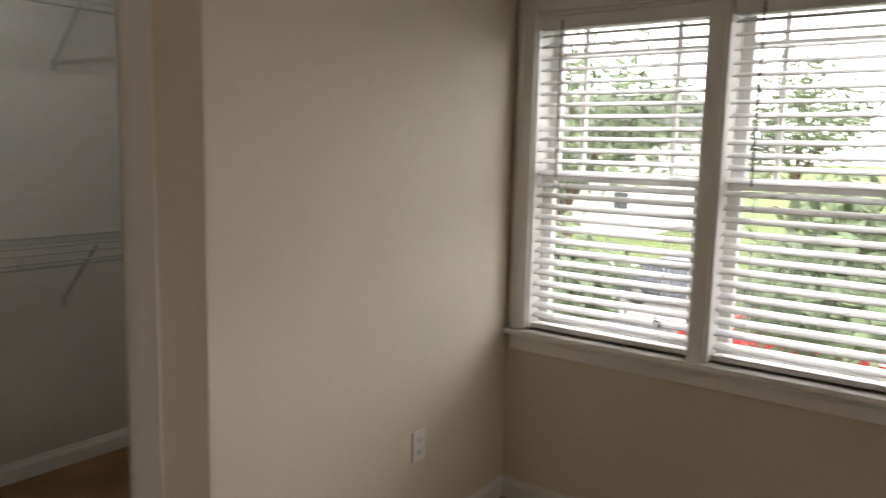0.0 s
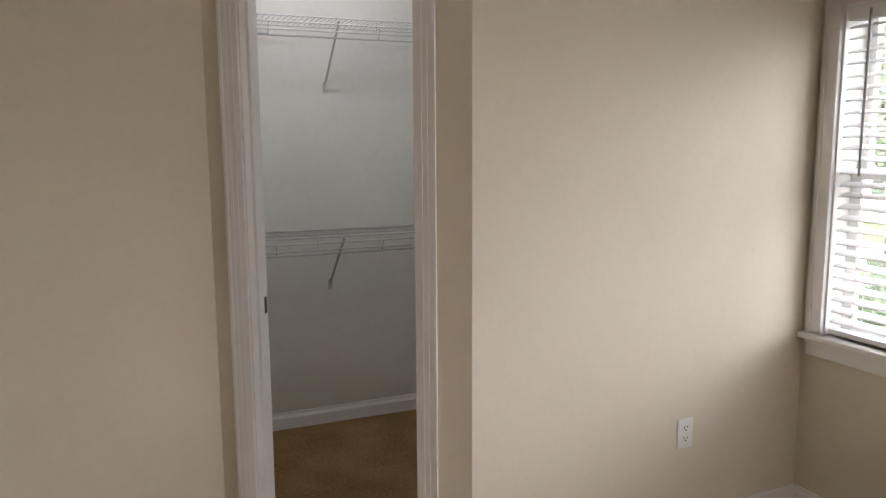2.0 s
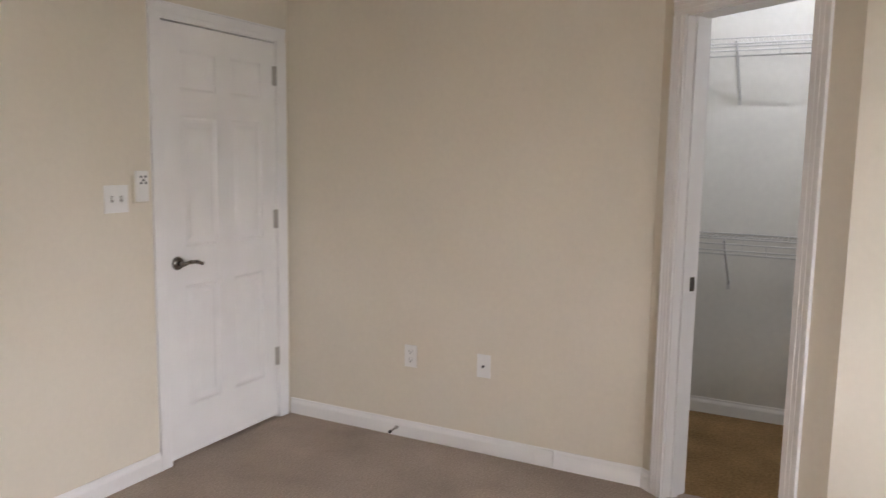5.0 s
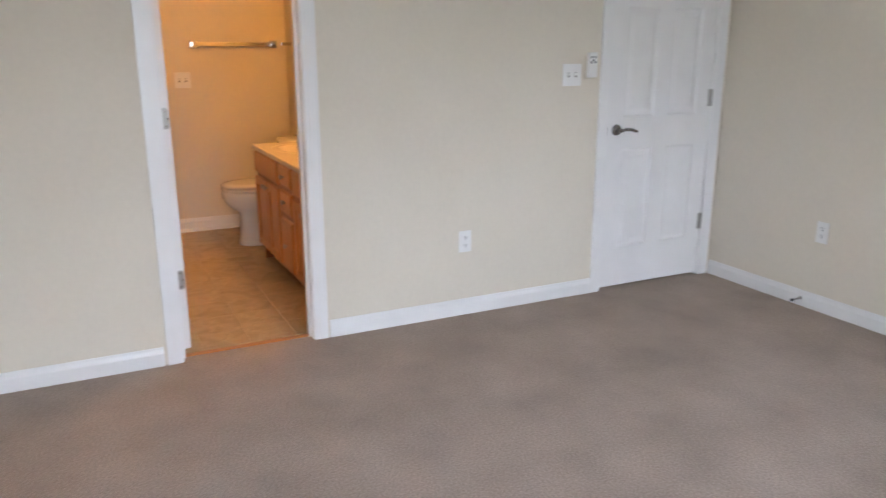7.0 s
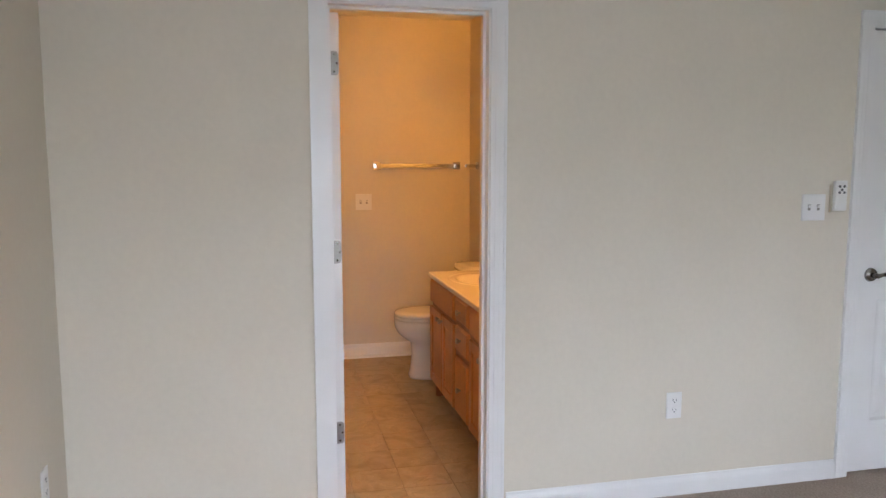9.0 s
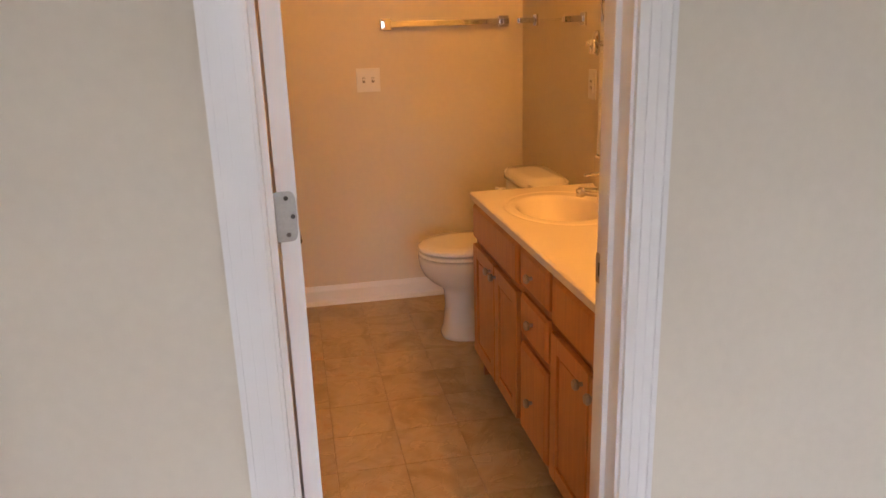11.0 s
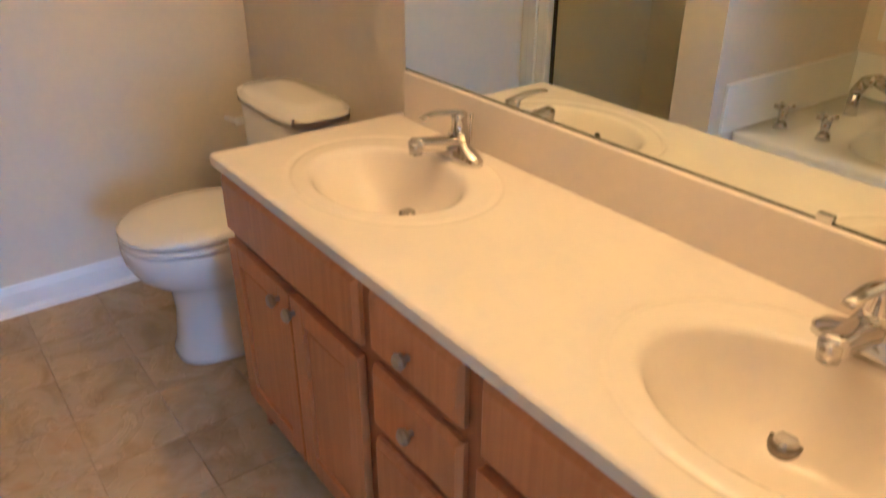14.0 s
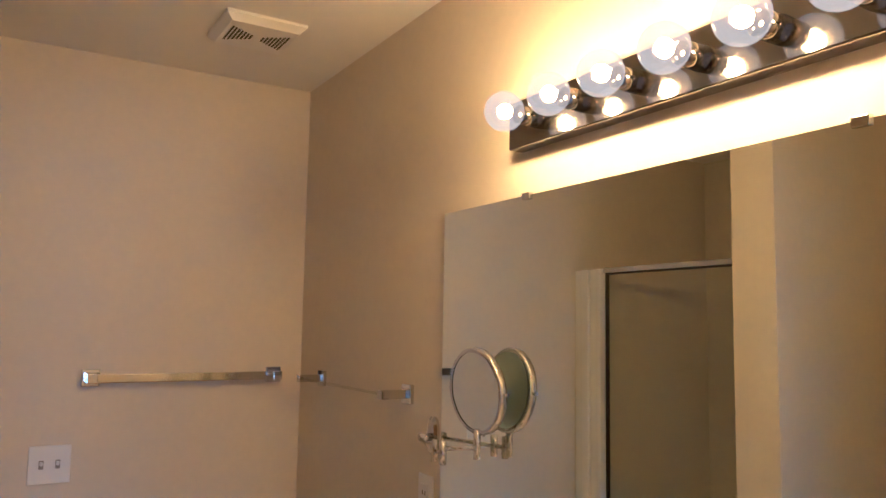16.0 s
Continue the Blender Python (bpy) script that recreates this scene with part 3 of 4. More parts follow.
def blind(y0, y1, hook_y):
    b = thing("window_blind", "white slatted horizontal blind with open slats", "blind", Matrix.Translation((X_E + 0.034, 0, 0)), "blinds in the double window")
    w = y1 - y0
    box_part("headrail", (-0.03, 0.03, y0, y1, WZ1 - 0.062, WZ1 - 0.014), BLIND, b, bevel=0.002)
    me = None
    z = WZ0 + 0.06
    while z < WZ1 - 0.075:
        if me is None:
            bm = bmesh.new()
            n = 5
            rows = []
            for k in range(n + 1):
                t = -0.024 + 0.048 * k / n
                crown = 0.0018 * (1 - (t / 0.024) ** 2)
                rows.append((t, crown))
            for thick in (0,):
                top = [[bm.verts.new((t, yy, c + 0.0014)) for t, c in rows] for yy in (y0 + 0.004, y1 - 0.004)]
                bot = [[bm.verts.new((t, yy, c - 0.0014)) for t, c in rows] for yy in (y0 + 0.004, y1 - 0.004)]
                for i in range(n):
                    bm.faces.new((top[0][i], top[0][i + 1], top[1][i + 1], top[1][i]))
                    bm.faces.new((bot[0][i + 1], bot[0][i], bot[1][i], bot[1][i + 1]))
                for s in (0, n):
                    bm.faces.new((top[0][s], top[1][s], bot[1][s], bot[0][s]))
                for e in (0, 1):
                    bm.faces.new(top[e] + list(reversed(bot[e])))
            s = part("slat", bm, BLIND, b)
            me = s.data
        else:
            s = new("slat", me)
            s.parent = b
        s.matrix_basis = Matrix.Translation((0, 0, z)) @ Matrix.Rotation(radians(-20 + random.uniform(-1.2, 1.2)), 4, "Y") @ Matrix.Rotation(radians(random.uniform(-0.12, 0.12)), 4, "X")
        z += 0.0445
    box_part("bottom_rail", (-0.025, 0.025, y0 + 0.004, y1 - 0.004, WZ0 + 0.008, WZ0 + 0.028), BLIND, b, bevel=0.003)
    for f in (0.16, 0.84):
        yy = y0 + w * f
        bm = bmesh.new()
        for x in (-0.026, 0.026):
            tube(bm, (x, yy, WZ0 + 0.02), (x, yy, WZ1 - 0.03), 0.0013, seg=6)
        part("ladder_cord", bm, PLASTIC, b)
    bm = bmesh.new()
    tube(bm, (-0.036, y1 - 0.095, 1.37), (-0.034, y1 - 0.095, WZ1 - 0.03), 0.0042, seg=8)
    part("tilt_wand", bm, mat("clear_grey_wand", (0.25, 0.25, 0.26), 0.2), b, "grey plastic tilt wand")
    bm = bmesh.new()
    tube(bm, (-0.030, hook_y, 0.845), (-0.030, hook_y, 0.885), 0.003, seg=8)
    tube(bm, (-0.030, hook_y, 0.865), (-0.030, hook_y - 0.016, 0.86), 0.003, seg=8)
    tube(bm, (-0.030, hook_y - 0.016, 0.835), (-0.030, hook_y - 0.016, 0.862), 0.003, seg=8)
    part("cord_cleat", bm, SLOT, b, "small dark cord hook")
    return b


blind(WYM1 + 0.004, WY1 - 0.016, WYM1 + 0.13)
blind(WY0 + 0.016, WYM0 - 0.004, WY0 + 0.12)


# unseen second window with blinds, added round the extra daylight lamp
for ob in [o for o in scene.objects if o.parent is None and (o.name == "window_1" or o.name.startswith("window_blind"))]:
    other = copy_thing(ob, Matrix.Translation((0, -1.83, 0)) @ ob.matrix_basis)


# ---- plates, outlets, switches ----
def wall_frame(x, y, z, ang):
    """Local x along the wall, -y out into the room."""
    return Matrix.Translation((x, y, z)) @ Matrix.Rotation(radians(ang), 4, "Z")


def outlet(m, label):
    o = thing("wall_outlet", label, "outlet", m, "wall outlets")
    box_part("plate", (-0.036, 0.036, -0.006, 0, -0.058, 0.058), PLASTIC, o, bevel=0.0025)
    for zc in (0.021, -0.021):
        bm = bmesh.new()
        lathe(bm, [[(a, -0.0061, zc + c) for a, c, _ in oval(0, 0, 0, 0.0165, 0.0145, 20, 3.2)], [(a, -0.008, zc + c) for a, c, _ in oval(0, 0, 0, 0.016, 0.014, 20, 3.2)]])
        r = part("receptacle", bm, PLASTIC, o)
        boxes("slot", [(-0.0085, -0.0060, -0.0084, -0.0078, zc - 0.001, zc + 0.009), (0.0060, 0.0085, -0.0084, -0.0078, zc - 0.001, zc + 0.008), (-0.0028, 0.0028, -0.0084, -0.0078, zc - 0.0095, zc - 0.004)], SLOT, r)
    return o


def switch_plate(m, gangs, label):
    o = thing("light_switch", label, "switch", m)
    w = 0.036 + 0.023 * (gangs - 1)
    box_part("plate", (-w, w, -0.006, 0, -0.058, 0.058), PLASTIC, o, bevel=0.0025)
    for g in range(gangs):
        u = (g - (gangs - 1) / 2) * 0.046
        # grey patch painted as the shade round the toggle
        box_part("slot", (u - 0.0065, u + 0.0065, -0.0066, -0.0058, -0.013, 0.013), SWITCH_SHADE, o)
        t = box_part("toggle", (u - 0.0045, u + 0.0045, -0.017, -0.006, -0.002, 0.010), PLASTIC, o, bevel=0.0015)
    return o


NORTHW, WESTW, EASTW, SOUTHW = 0, 90, -90, 180
outlet(NW @ Matrix.Translation((0.897, 0, 0.412)), "white duplex outlet on cream wall near the window")
outlet(wall_frame(0.788, Y_N, 0.434, 0), "white duplex outlet low on cream wall")
outlet(wall_frame(0, 0.832, 0.407, 90), "white duplex outlet between the two doors")
outlet(wall_frame(0.27, Y_S, 0.40, 180), "white duplex outlet near the corner")
cable = thing("cable_plate", "white wall plate with dark cable socket", "wall plate", wall_frame(1.199, Y_N, 0.44, 0))
box_part("plate", (-0.036, 0.036, -0.006, 0, -0.058, 0.058), PLASTIC, cable, bevel=0.0025)
bm = bmesh.new()
tube(bm, (0, -0.018, 0), (0, -0.004, 0), 0.006)
part("socket", bm, SLOT, cable)
cable2 = thing("cable_plate", "white wall plate with dark cable socket", "wall plate", wall_frame(0.53, Y_S, 0.39, 180))
box_part("plate", (-0.036, 0.036, -0.006, 0, -0.058, 0.058), PLASTIC, cable2, bevel=0.0025)
bm = bmesh.new()
tube(bm, (0, -0.018, 0), (0, -0.004, 0), 0.006)
part("socket", bm, SLOT, cable2)
switch_plate(wall_frame(0, 1.475, 1.257, 90), 2, "white double light switch beside the entry door")
switch_plate(wall_frame(BX0, -0.188, 1.163, 90), 2, "white double light switch below the towel bar")
rocker = thing("light_switch", "white rocker outlet plate beside the mirror", "switch", wall_frame(-1.688, BY1, 1.172, 0))
box_part("plate", (-0.036, 0.036, -0.006, 0, -0.058, 0.058), PLASTIC, rocker, bevel=0.0025)
box_part("rocker", (-0.017, 0.017, -0.009, -0.006, -0.034, 0.034), PLASTIC, rocker, bevel=0.001)
boxes("slot", [(-0.008, -0.005, -0.0096, -0.0088, 0.008, 0.018), (0.005, 0.008, -0.0096, -0.0088, 0.008, 0.018), (-0.008, -0.005, -0.0096, -0.0088, -0.018, -0.008), (0.005, 0.008, -0.0096, -0.0088, -0.018, -0.008)], SLOT, rocker)

chime = thing("remote_holder", "beige fan remote in a wall holder beside the switch", "remote", wall_frame(0, 1.592, 1.304, 90))
box_part("cradle", (-0.037, 0.037, -0.012, 0, -0.07, 0.05), mat("beige_plastic", (0.62, 0.57, 0.46), 0.4), chime, bevel=0.003)
remote = box_part("remote", (-0.030, 0.030, -0.032, -0.012, -0.062, 0.07), PLASTIC, chime, bevel=0.005)
for a, c in ((-0.012, 0.045), (0.012, 0.045), (0, 0.03), (-0.012, 0.018), (0.012, 0.018)):
    bm = bmesh.new()
    tube(bm, (a, -0.0345, c), (a, -0.0315, c), 0.0058, seg=12)
    part("button", bm, mat("grey_button", (0.12, 0.12, 0.12), 0.5), remote)
det = thing("smoke_detector", "round white detector high on the wall", "detector", wall_frame(0, 1.48, 2.245, 90))
bm = bmesh.new()
tube(bm, (0, 0, 0), (0, -0.022, 0), 0.05, 0.046, 28)
tube(bm, (0, -0.022, 0), (0, -0.034, 0), 0.038, 0.030, 28)
part("body", bm, PLASTIC, det)

stop = thing("door_stop", "nickel spring door stop on the baseboard", "door stop", wall_frame(0.715, Y_N - 0.014, 0.045, 0))
bm = bmesh.new()
tube(bm, (0, 0, 0), (0, -0.006, 0), 0.010)
tube(bm, (0, -0.006, 0), (0, -0.062, -0.003), 0.0055)
part("spring", bm, NICKEL, stop)
bm = bmesh.new()
tube(bm, (0, -0.062, -0.003), (0, -0.074, -0.003), 0.008)
part("rubber_tip", bm, RUBBER, stop)
jack = thing("phone_jack_box", "small white jack box on the baseboard", "jack box", wall_frame(1.53, Y_N - 0.014, 0.055, 0))
box_part("housing", (-0.045, 0.045, -0.024, 0, -0.045, 0.035), PLASTIC, jack, bevel=0.004)


# ---- closet shelves ----
def wire_shelf(z, label):
    s = thing("wire_shelf", label, "shelf", None, "closet wire shelves")
    x0, x1, y0, y1 = 1.32, 4.1, CY - 0.31, CY - 0.005
    for yy, zz in ((y0, z), (y0, z - 0.028), (y0, z - 0.062), (y1, z), ((y0 + y1) / 2, z - 0.004), (y0 + 0.03, z - 0.085)):
        bm = bmesh.new()
        tube(bm, (x0, yy, zz), (x1, yy, zz), 0.0046 if zz < z - 0.08 else 0.0038, seg=6)
        part("rail", bm, WIRE, s)
    bm = bmesh.new()
    x = x0
    while x < x1:
        tube(bm, (x, y0, z + 0.003), (x, y1, z + 0.003), 0.0013, seg=4)
        tube(bm, (x, y0, z + 0.002), (x, y0, z - 0.062), 0.0013, seg=4) if int(round((x - x0) / 0.026)) % 12 == 0 else None
        x += 0.026
    tagged(part("wire_deck", bm, WIRE, s), kind="stuff")
    for x in (1.66, 2.165, 2.70, 3.20, 3.72):
        bm = bmesh.new()
        tube(bm, (x, y0 + 0.004, z - 0.008), (x, y1, z - 0.285), 0.0068, seg=8)
        cube(bm, x - 0.009, x + 0.009, y1 - 0.004, y1 + 0.0045, z - 0.315, z - 0.265)
        part("bracket", bm, WIRE, s)
    for x in (1.85, 2.37, 2.90, 3.45):
        bm = bmesh.new()
        tube(bm, (x, y0 + 0.002, z - 0.028), (x, y0 + 0.03, z - 0.088), 0.0025, seg=6)
        tube(bm, (x, y0 + 0.03, z - 0.088), (x, y0 + 0.038, z - 0.075), 0.0025, seg=6)
        part("rod_hook", bm, WIRE, s)
    return s


wire_shelf(2.075, "white wire closet shelf high on the wall")
wire_shelf(1.05, "white wire closet shelf at waist height")
# closet ceiling light, above the doorway head
cl = thing("closet_light", "plain round closet ceiling light, lit", "ceiling light", Matrix.Translation((2.55, 3.0, H)))
bm = bmesh.new()
tube(bm, (0, 0, -0.02), (0, 0, 0), 0.09, None, 24)
part("base", bm, PLASTIC, cl)
bm = bmesh.new()
ball(bm, (0, 0, -0.05), 0.030)
part("globe", bm, glow_material("closet_bulb", (0.86, 0.95, 1.0), 540.0), cl, "", True)

# ---- bathroom vanity ----
# the fittings are laid out from the corner (X_FAR, Y_MIR) and then moved with the wall by FIT
X_FAR, Y_MIR = -2.605, 0.584
FIT = Matrix.Translation((-0.027, 0.030, 0))
fittings_from = len(scene.objects)

CZ = 0.780
VX0, VX1, VY = -1.585, -0.095, 0.080
vanity = thing("vanity_cabinet", "honey maple vanity cabinet with doors and drawers", "cabinet")
# frame and toe kick in the wood tone that has gap shade painted in
boxes("carcass", [(VX0, VX1, VY, VY + 0.018, 0.10, CZ - 0.028), (VX0, VX0 + 0.016, VY + 0.018, Y_MIR - 0.003, 0.0, CZ - 0.028), (VX0 + 0.016, VX1, VY + 0.018, Y_MIR - 0.003, 0.10, 0.115)], WOOD_SHADED, vanity)
box_part("toe_kick", (VX0 + 0.016, VX1, VY + 0.07, VY + 0.082, 0.0, 0.10), WOOD_SHADED, vanity)


def knob(parent, x, z):
    bm = bmesh.new()
    y = VY - 0.02
    tube(bm, (x, y + 0.001, z), (x, y - 0.014, z), 0.006, 0.006, 12)
    tube(bm, (x, y - 0.012, z), (x, y - 0.020, z), 0.012, 0.0155, 20)
    tube(bm, (x, y - 0.020, z), (x, y - 0.026, z), 0.0155, 0.011, 20)
    part("knob", bm, NICKEL, parent, "brushed nickel knob")


def slab_front(name, x0, x1, z0, z1, knob_at=None):
    bm = bmesh.new()
    rr = [(0.0, VY - 0.001), (0.0, VY - 0.010), (0.009, VY - 0.019), (0.012, VY - 0.020)]
    rows = [[bm.verts.new((x0 + i, y, z0 + i)), bm.verts.new((x1 - i, y, z0 + i)), bm.verts.new((x1 - i, y, z1 - i)), bm.verts.new((x0 + i, y, z1 - i))] for i, y in
            [(a[0], a[1]) for a in rr]]
    for a, b in zip(rows, rows[1:]):
        for i in range(4):
            bm.faces.new((a[i], a[(i + 1) % 4], b[(i + 1) % 4], b[i]))
    bm.faces.new(rows[-1])
    bm.faces.new(list(reversed(rows[0])))
    d = part(name, bm, WOOD, vanity)
    if knob_at:
        knob(d, *knob_at)
    return d


def panel_front(x0, x1, z0, z1, knob_at):
    s = 0.052
    bm = bmesh.new()
    y = VY - 0.020
    cube(bm, x0, x0 + s, y, VY - 0.001, z0, z1, 0.003)
    cube(bm, x1 - s, x1, y, VY - 0.001, z0, z1, 0.003)
    cube(bm, x0 + s - 0.002, x1 - s + 0.002, y + 0.0004, VY - 0.001, z0, z0 + s, 0.003)
    cube(bm, x0 + s - 0.002, x1 - s + 0.002, y + 0.0004, VY - 0.001, z1 - s, z1, 0.003)
    d = part("cabinet_door", bm, WOOD, vanity)
    boxes("door_panel", [(x0 + s - 0.001, x1 - s + 0.001, VY - 0.011, VY - 0.003, z0 + s - 0.001, z1 - s + 0.001), (x0 + s + 0.012, x1 - s - 0.012, VY - 0.013, VY - 0.010, z0 + s + 0.012, z1 - s - 0.012)], WOOD, d, bevel=0.001)
    knob(d, *knob_at)
    return d


slab_front("false_front", -1.578, -0.985, 0.604, 0.742)
panel_front(-1.578, -1.268, 0.118, 0.580, (-1.312, 0.546))
panel_front(-1.258, -0.985, 0.118, 0.580, (-1.240, 0.546))
slab_front("drawer", -0.944, -0.687, 0.622, 0.742, (-0.818, 0.680))
slab_front("drawer", -0.944, -0.687, 0.458, 0.592, (-0.812, 0.532))
slab_front("drawer", -0.944, -0.687, 0.118, 0.424, (-0.812, 0.268))
slab_front("false_front", -0.646, -0.100, 0.604, 0.742)
panel_front(-0.646, -0.366, 0.118, 0.580, (-0.402, 0.535))
panel_front(-0.356, -0.100, 0.118, 0.580, (-0.322, 0.535))

# worktop with two moulded bowls
top = thing("countertop", "cream cultured-marble vanity top with two bowls", "countertop")
TX0, TX1, TY0, TY1 = -1.620, -0.095, 0.060, Y_MIR - 0.002
BOWLS = [(-1.262, 0.305), (-0.345, 0.305)]
BRX, BRY = 0.195, 0.145


def top_height(x, y):
    z = 0.0
    for cx, cy in BOWLS:
        q = math.hypot((x - cx) / BRX, (y - cy) / BRY)
        if q < 1.0:
            z = -0.006 - 0.125 * (1 - q ** 2.6)
        elif q < 1.06:
            z = -0.006 * (1.06 - q) / 0.06
        ring = math.hypot((x - cx) / (BRX + 0.062), (y - (cy + 0.018)) / (BRY + 0.062))
        if 1.0 < ring < 1.035 or 0.965 < ring <= 1.0:
            if q > 1.06:
                z = -0.0040 * (1 - abs(ring - 1.0) / 0.035)
    return CZ + z


nx, ny = 300, 108
verts, faces = [], []
for j in range(ny + 1):
    for i in range(nx + 1):
        x, y = TX0 + (TX1 - TX0) * i / nx, TY0 + (TY1 - TY0) * j / ny
        z = top_height(x, y)
        e = min(x - TX0, y - TY0)
        if e < 0.006:
            z -= 0.006 * (1 - e / 0.006) ** 2
        verts.append((x, y, z))
for j in range(ny):
    for i in range(nx):
        a = j * (nx + 1) + i
        faces.append((a, a + 1, a + nx + 2, a + nx + 1))
me = bpy.data.meshes.new("surface")
me.from_pydata(verts, [], faces)
me.polygons.foreach_set("use_smooth", [True] * len(faces))
me.materials.append(MARBLE)
surf = new("surface", me)
surf.parent = top
boxes("edge", [(TX0, TX1, TY0, TY0 + 0.012, CZ - 0.028, CZ - 0.005), (TX0, TX0 + 0.012, TY0 + 0.012, TY1, CZ - 0.028, CZ - 0.005)], MARBLE, top, bevel=0.001)
box_part("backsplash", (TX0 + 0.045, TX1, TY1 - 0.020, TY1, CZ - 0.002, CZ + 0.120), MARBLE, top, bevel=0.004)
for cx, cy in BOWLS:
    bm = bmesh.new()
    cx, cy = cx - 0.018, cy + 0.070
    zz = top_height(cx, cy) + 0.002
    tube(bm, (cx, cy, zz - 0.016), (cx, cy, zz + 0.001), 0.025, 0.023, 28)
    ring = part("drain", bm, HANDLE, top, "dark chrome drain ring", True)
    bm = bmesh.new()
    tube(bm, (cx, cy, zz + 0.001), (cx, cy, zz + 0.006), 0.018, 0.014, 24)
    part("stopper", bm, CHROME, ring)
    bm = bmesh.new()
    ball(bm, (cx, cy - 0.194, CZ - 0.05), 0.011, (1, 0.4, 0.6), 14)
    part("overflow", bm, SLOT, top, "dark overflow hole")


def faucet(x):
    y = 0.497
    f = thing("basin_faucet", "chrome single-lever basin faucet", "faucet", Matrix.Translation((x, y, CZ)), "basin faucets")
    bm = bmesh.new()
    lathe(bm, [oval(0, 0, -0.002, 0.078, 0.027, 32, 2.6), oval(0, 0, 0.012, 0.078, 0.027, 32, 2.6), oval(0, 0, 0.022, 0.066, 0.022, 32, 2.4), oval(0, 0, 0.034, 0.034, 0.020, 32), oval(0, 0, 0.058, 0.024, 0.021, 32), oval(0, 0, 0.064, 0.018, 0.016, 32)])
    part("base", bm, CHROME, f, "", True)
    bm = bmesh.new()
    rings = []
    for k in range(9):
        t = k / 8
        yy = 0.012 - 0.128 * t
        zc = 0.034 + 0.020 * t
        w, h = 0.0235 - 0.006 * t, 0.0185 - 0.004 * t
        rings.append([(a, yy, zc + c) for a, c, _ in oval(0, 0, 0, w, h, 20, 3.0)])
    lathe(bm, rings)
    tube(bm, (0, -0.113, 0.034), (0, -0.113, 0.060), 0.0150, 0.0165, 20)
    part("spout", bm, CHROME, f, "", True)
    bm = bmesh.new()
    lathe(bm, [oval(0, 0.004, 0.045, 0.023, 0.023, 24), oval(0, 0.004, 0.066, 0.020, 0.020, 24), oval(0, 0.003, 0.086, 0.0155, 0.0165, 24), oval(0, 0.001, 0.098, 0.016, 0.019, 24), oval(0, 0.0, 0.106, 0.010, 0.012, 24)])
    rings = []
    for k in range(9):
        t = k / 8
        yy = 0.014 - 0.112 * t
        zc = 0.100 + 0.010 * math.sin(t * 2.6) + 0.004 * t
        w, h = 0.0155 - 0.005 * t, 0.0070 - 0.0028 * t
        rings.append([(w * math.cos(a), yy, zc + h * math.sin(a)) for a in [2 * math.pi * q / 14 for q in range(14)]])
    lathe(bm, rings)
    part("lever", bm, CHROME, f, "", True)
    bm = bmesh.new()
    tube(bm, (0, 0.032, -0.002), (0, 0.036, 0.088), 0.0026, seg=10)
    ball(bm, (0, 0.036, 0.09), 0.0055, seg=12)
    part("pop_up_rod", bm, CHROME, f, "", True)
    return f


faucet(-1.262)
faucet(-0.345)

# mirror
mir = thing("wall_mirror", "large frameless wall mirror above the backsplash", "mirror")
MZ0, MZ1 = CZ + 0.1225, 1.895
box_part("backing", (-1.583, -0.14, Y_MIR - 0.0035, Y_MIR - 0.001, MZ0, MZ1), SLOT, mir)
box_part("mirror_glass", (-1.583, -0.14, Y_MIR - 0.0075, Y_MIR - 0.0035, MZ0, MZ1), MIRROR, mir, "silvered mirror glass")
box_part("mirror_channel", (-1.583, -0.14, Y_MIR - 0.0095, Y_MIR - 0.001, MZ0 - 0.003, MZ0 + 0.0008), SLOT, mir, "thin black lower mirror edge")
for x, z in ((-1.237, MZ1), (-0.505, MZ1)):
    box_part("clip", (x - 0.013, x + 0.013, Y_MIR - 0.013, Y_MIR - 0.0005, z - 0.010, z + 0.006), CHROME, mir, "small metal mirror clip", bevel=0.002)
for x in (-0.478,):
    box_part("clip", (x - 0.013, x + 0.013, Y_MIR - 0.014, Y_MIR - 0.008, MZ0 - 0.006, MZ0 + 0.012), CHROME, mir, "small metal mirror clip", bevel=0.002)

# light bar
bar = thing("vanity_light", "polished steel bath bar with clear round bulbs, lit", "wall lamp")
LZ = 2.045
box_part("bar", (-1.262, -0.36, Y_MIR - 0.040, Y_MIR - 0.001, LZ - 0.052, LZ + 0.052), STEEL, bar, "polished steel bar", bevel=0.004)
for k in range(6):
    x = -1.165 + 0.141 * k
    yb = Y_MIR - 0.040
    bm = bmesh.new()
    tube(bm, (x, yb, LZ), (x, yb - 0.046, LZ), 0.022, 0.020, 20)
    sock = part("socket", bm, STEEL, bar, "dark steel lamp socket", True)
    bm = bmesh.new()
    rings = []
    for a in range(0, 13):
        th = radians(20 + 160 * a / 12)
        r = 0.041 * math.sin(th)
        yy = yb - 0.046 - 0.036 + 0.041 * math.cos(th)
        rings.append([(x + max(r, 0.0006) * math.cos(q), yy, LZ + max(r, 0.0006) * math.sin(q)) for q in [2 * math.pi * i / 24 for i in range(24)]])
    lathe(bm, rings)
    bulb = part("bulb", bm, BULB_GLASS, bar, "clear globe bulb, lit", True)
    bulb.visible_shadow = False
    bm = bmesh.new()
    ball(bm, (x, yb - 0.080, LZ), 0.0155, seg=12)
    part("filament", bm, FILAMENT, bulb, "glowing filament", True)

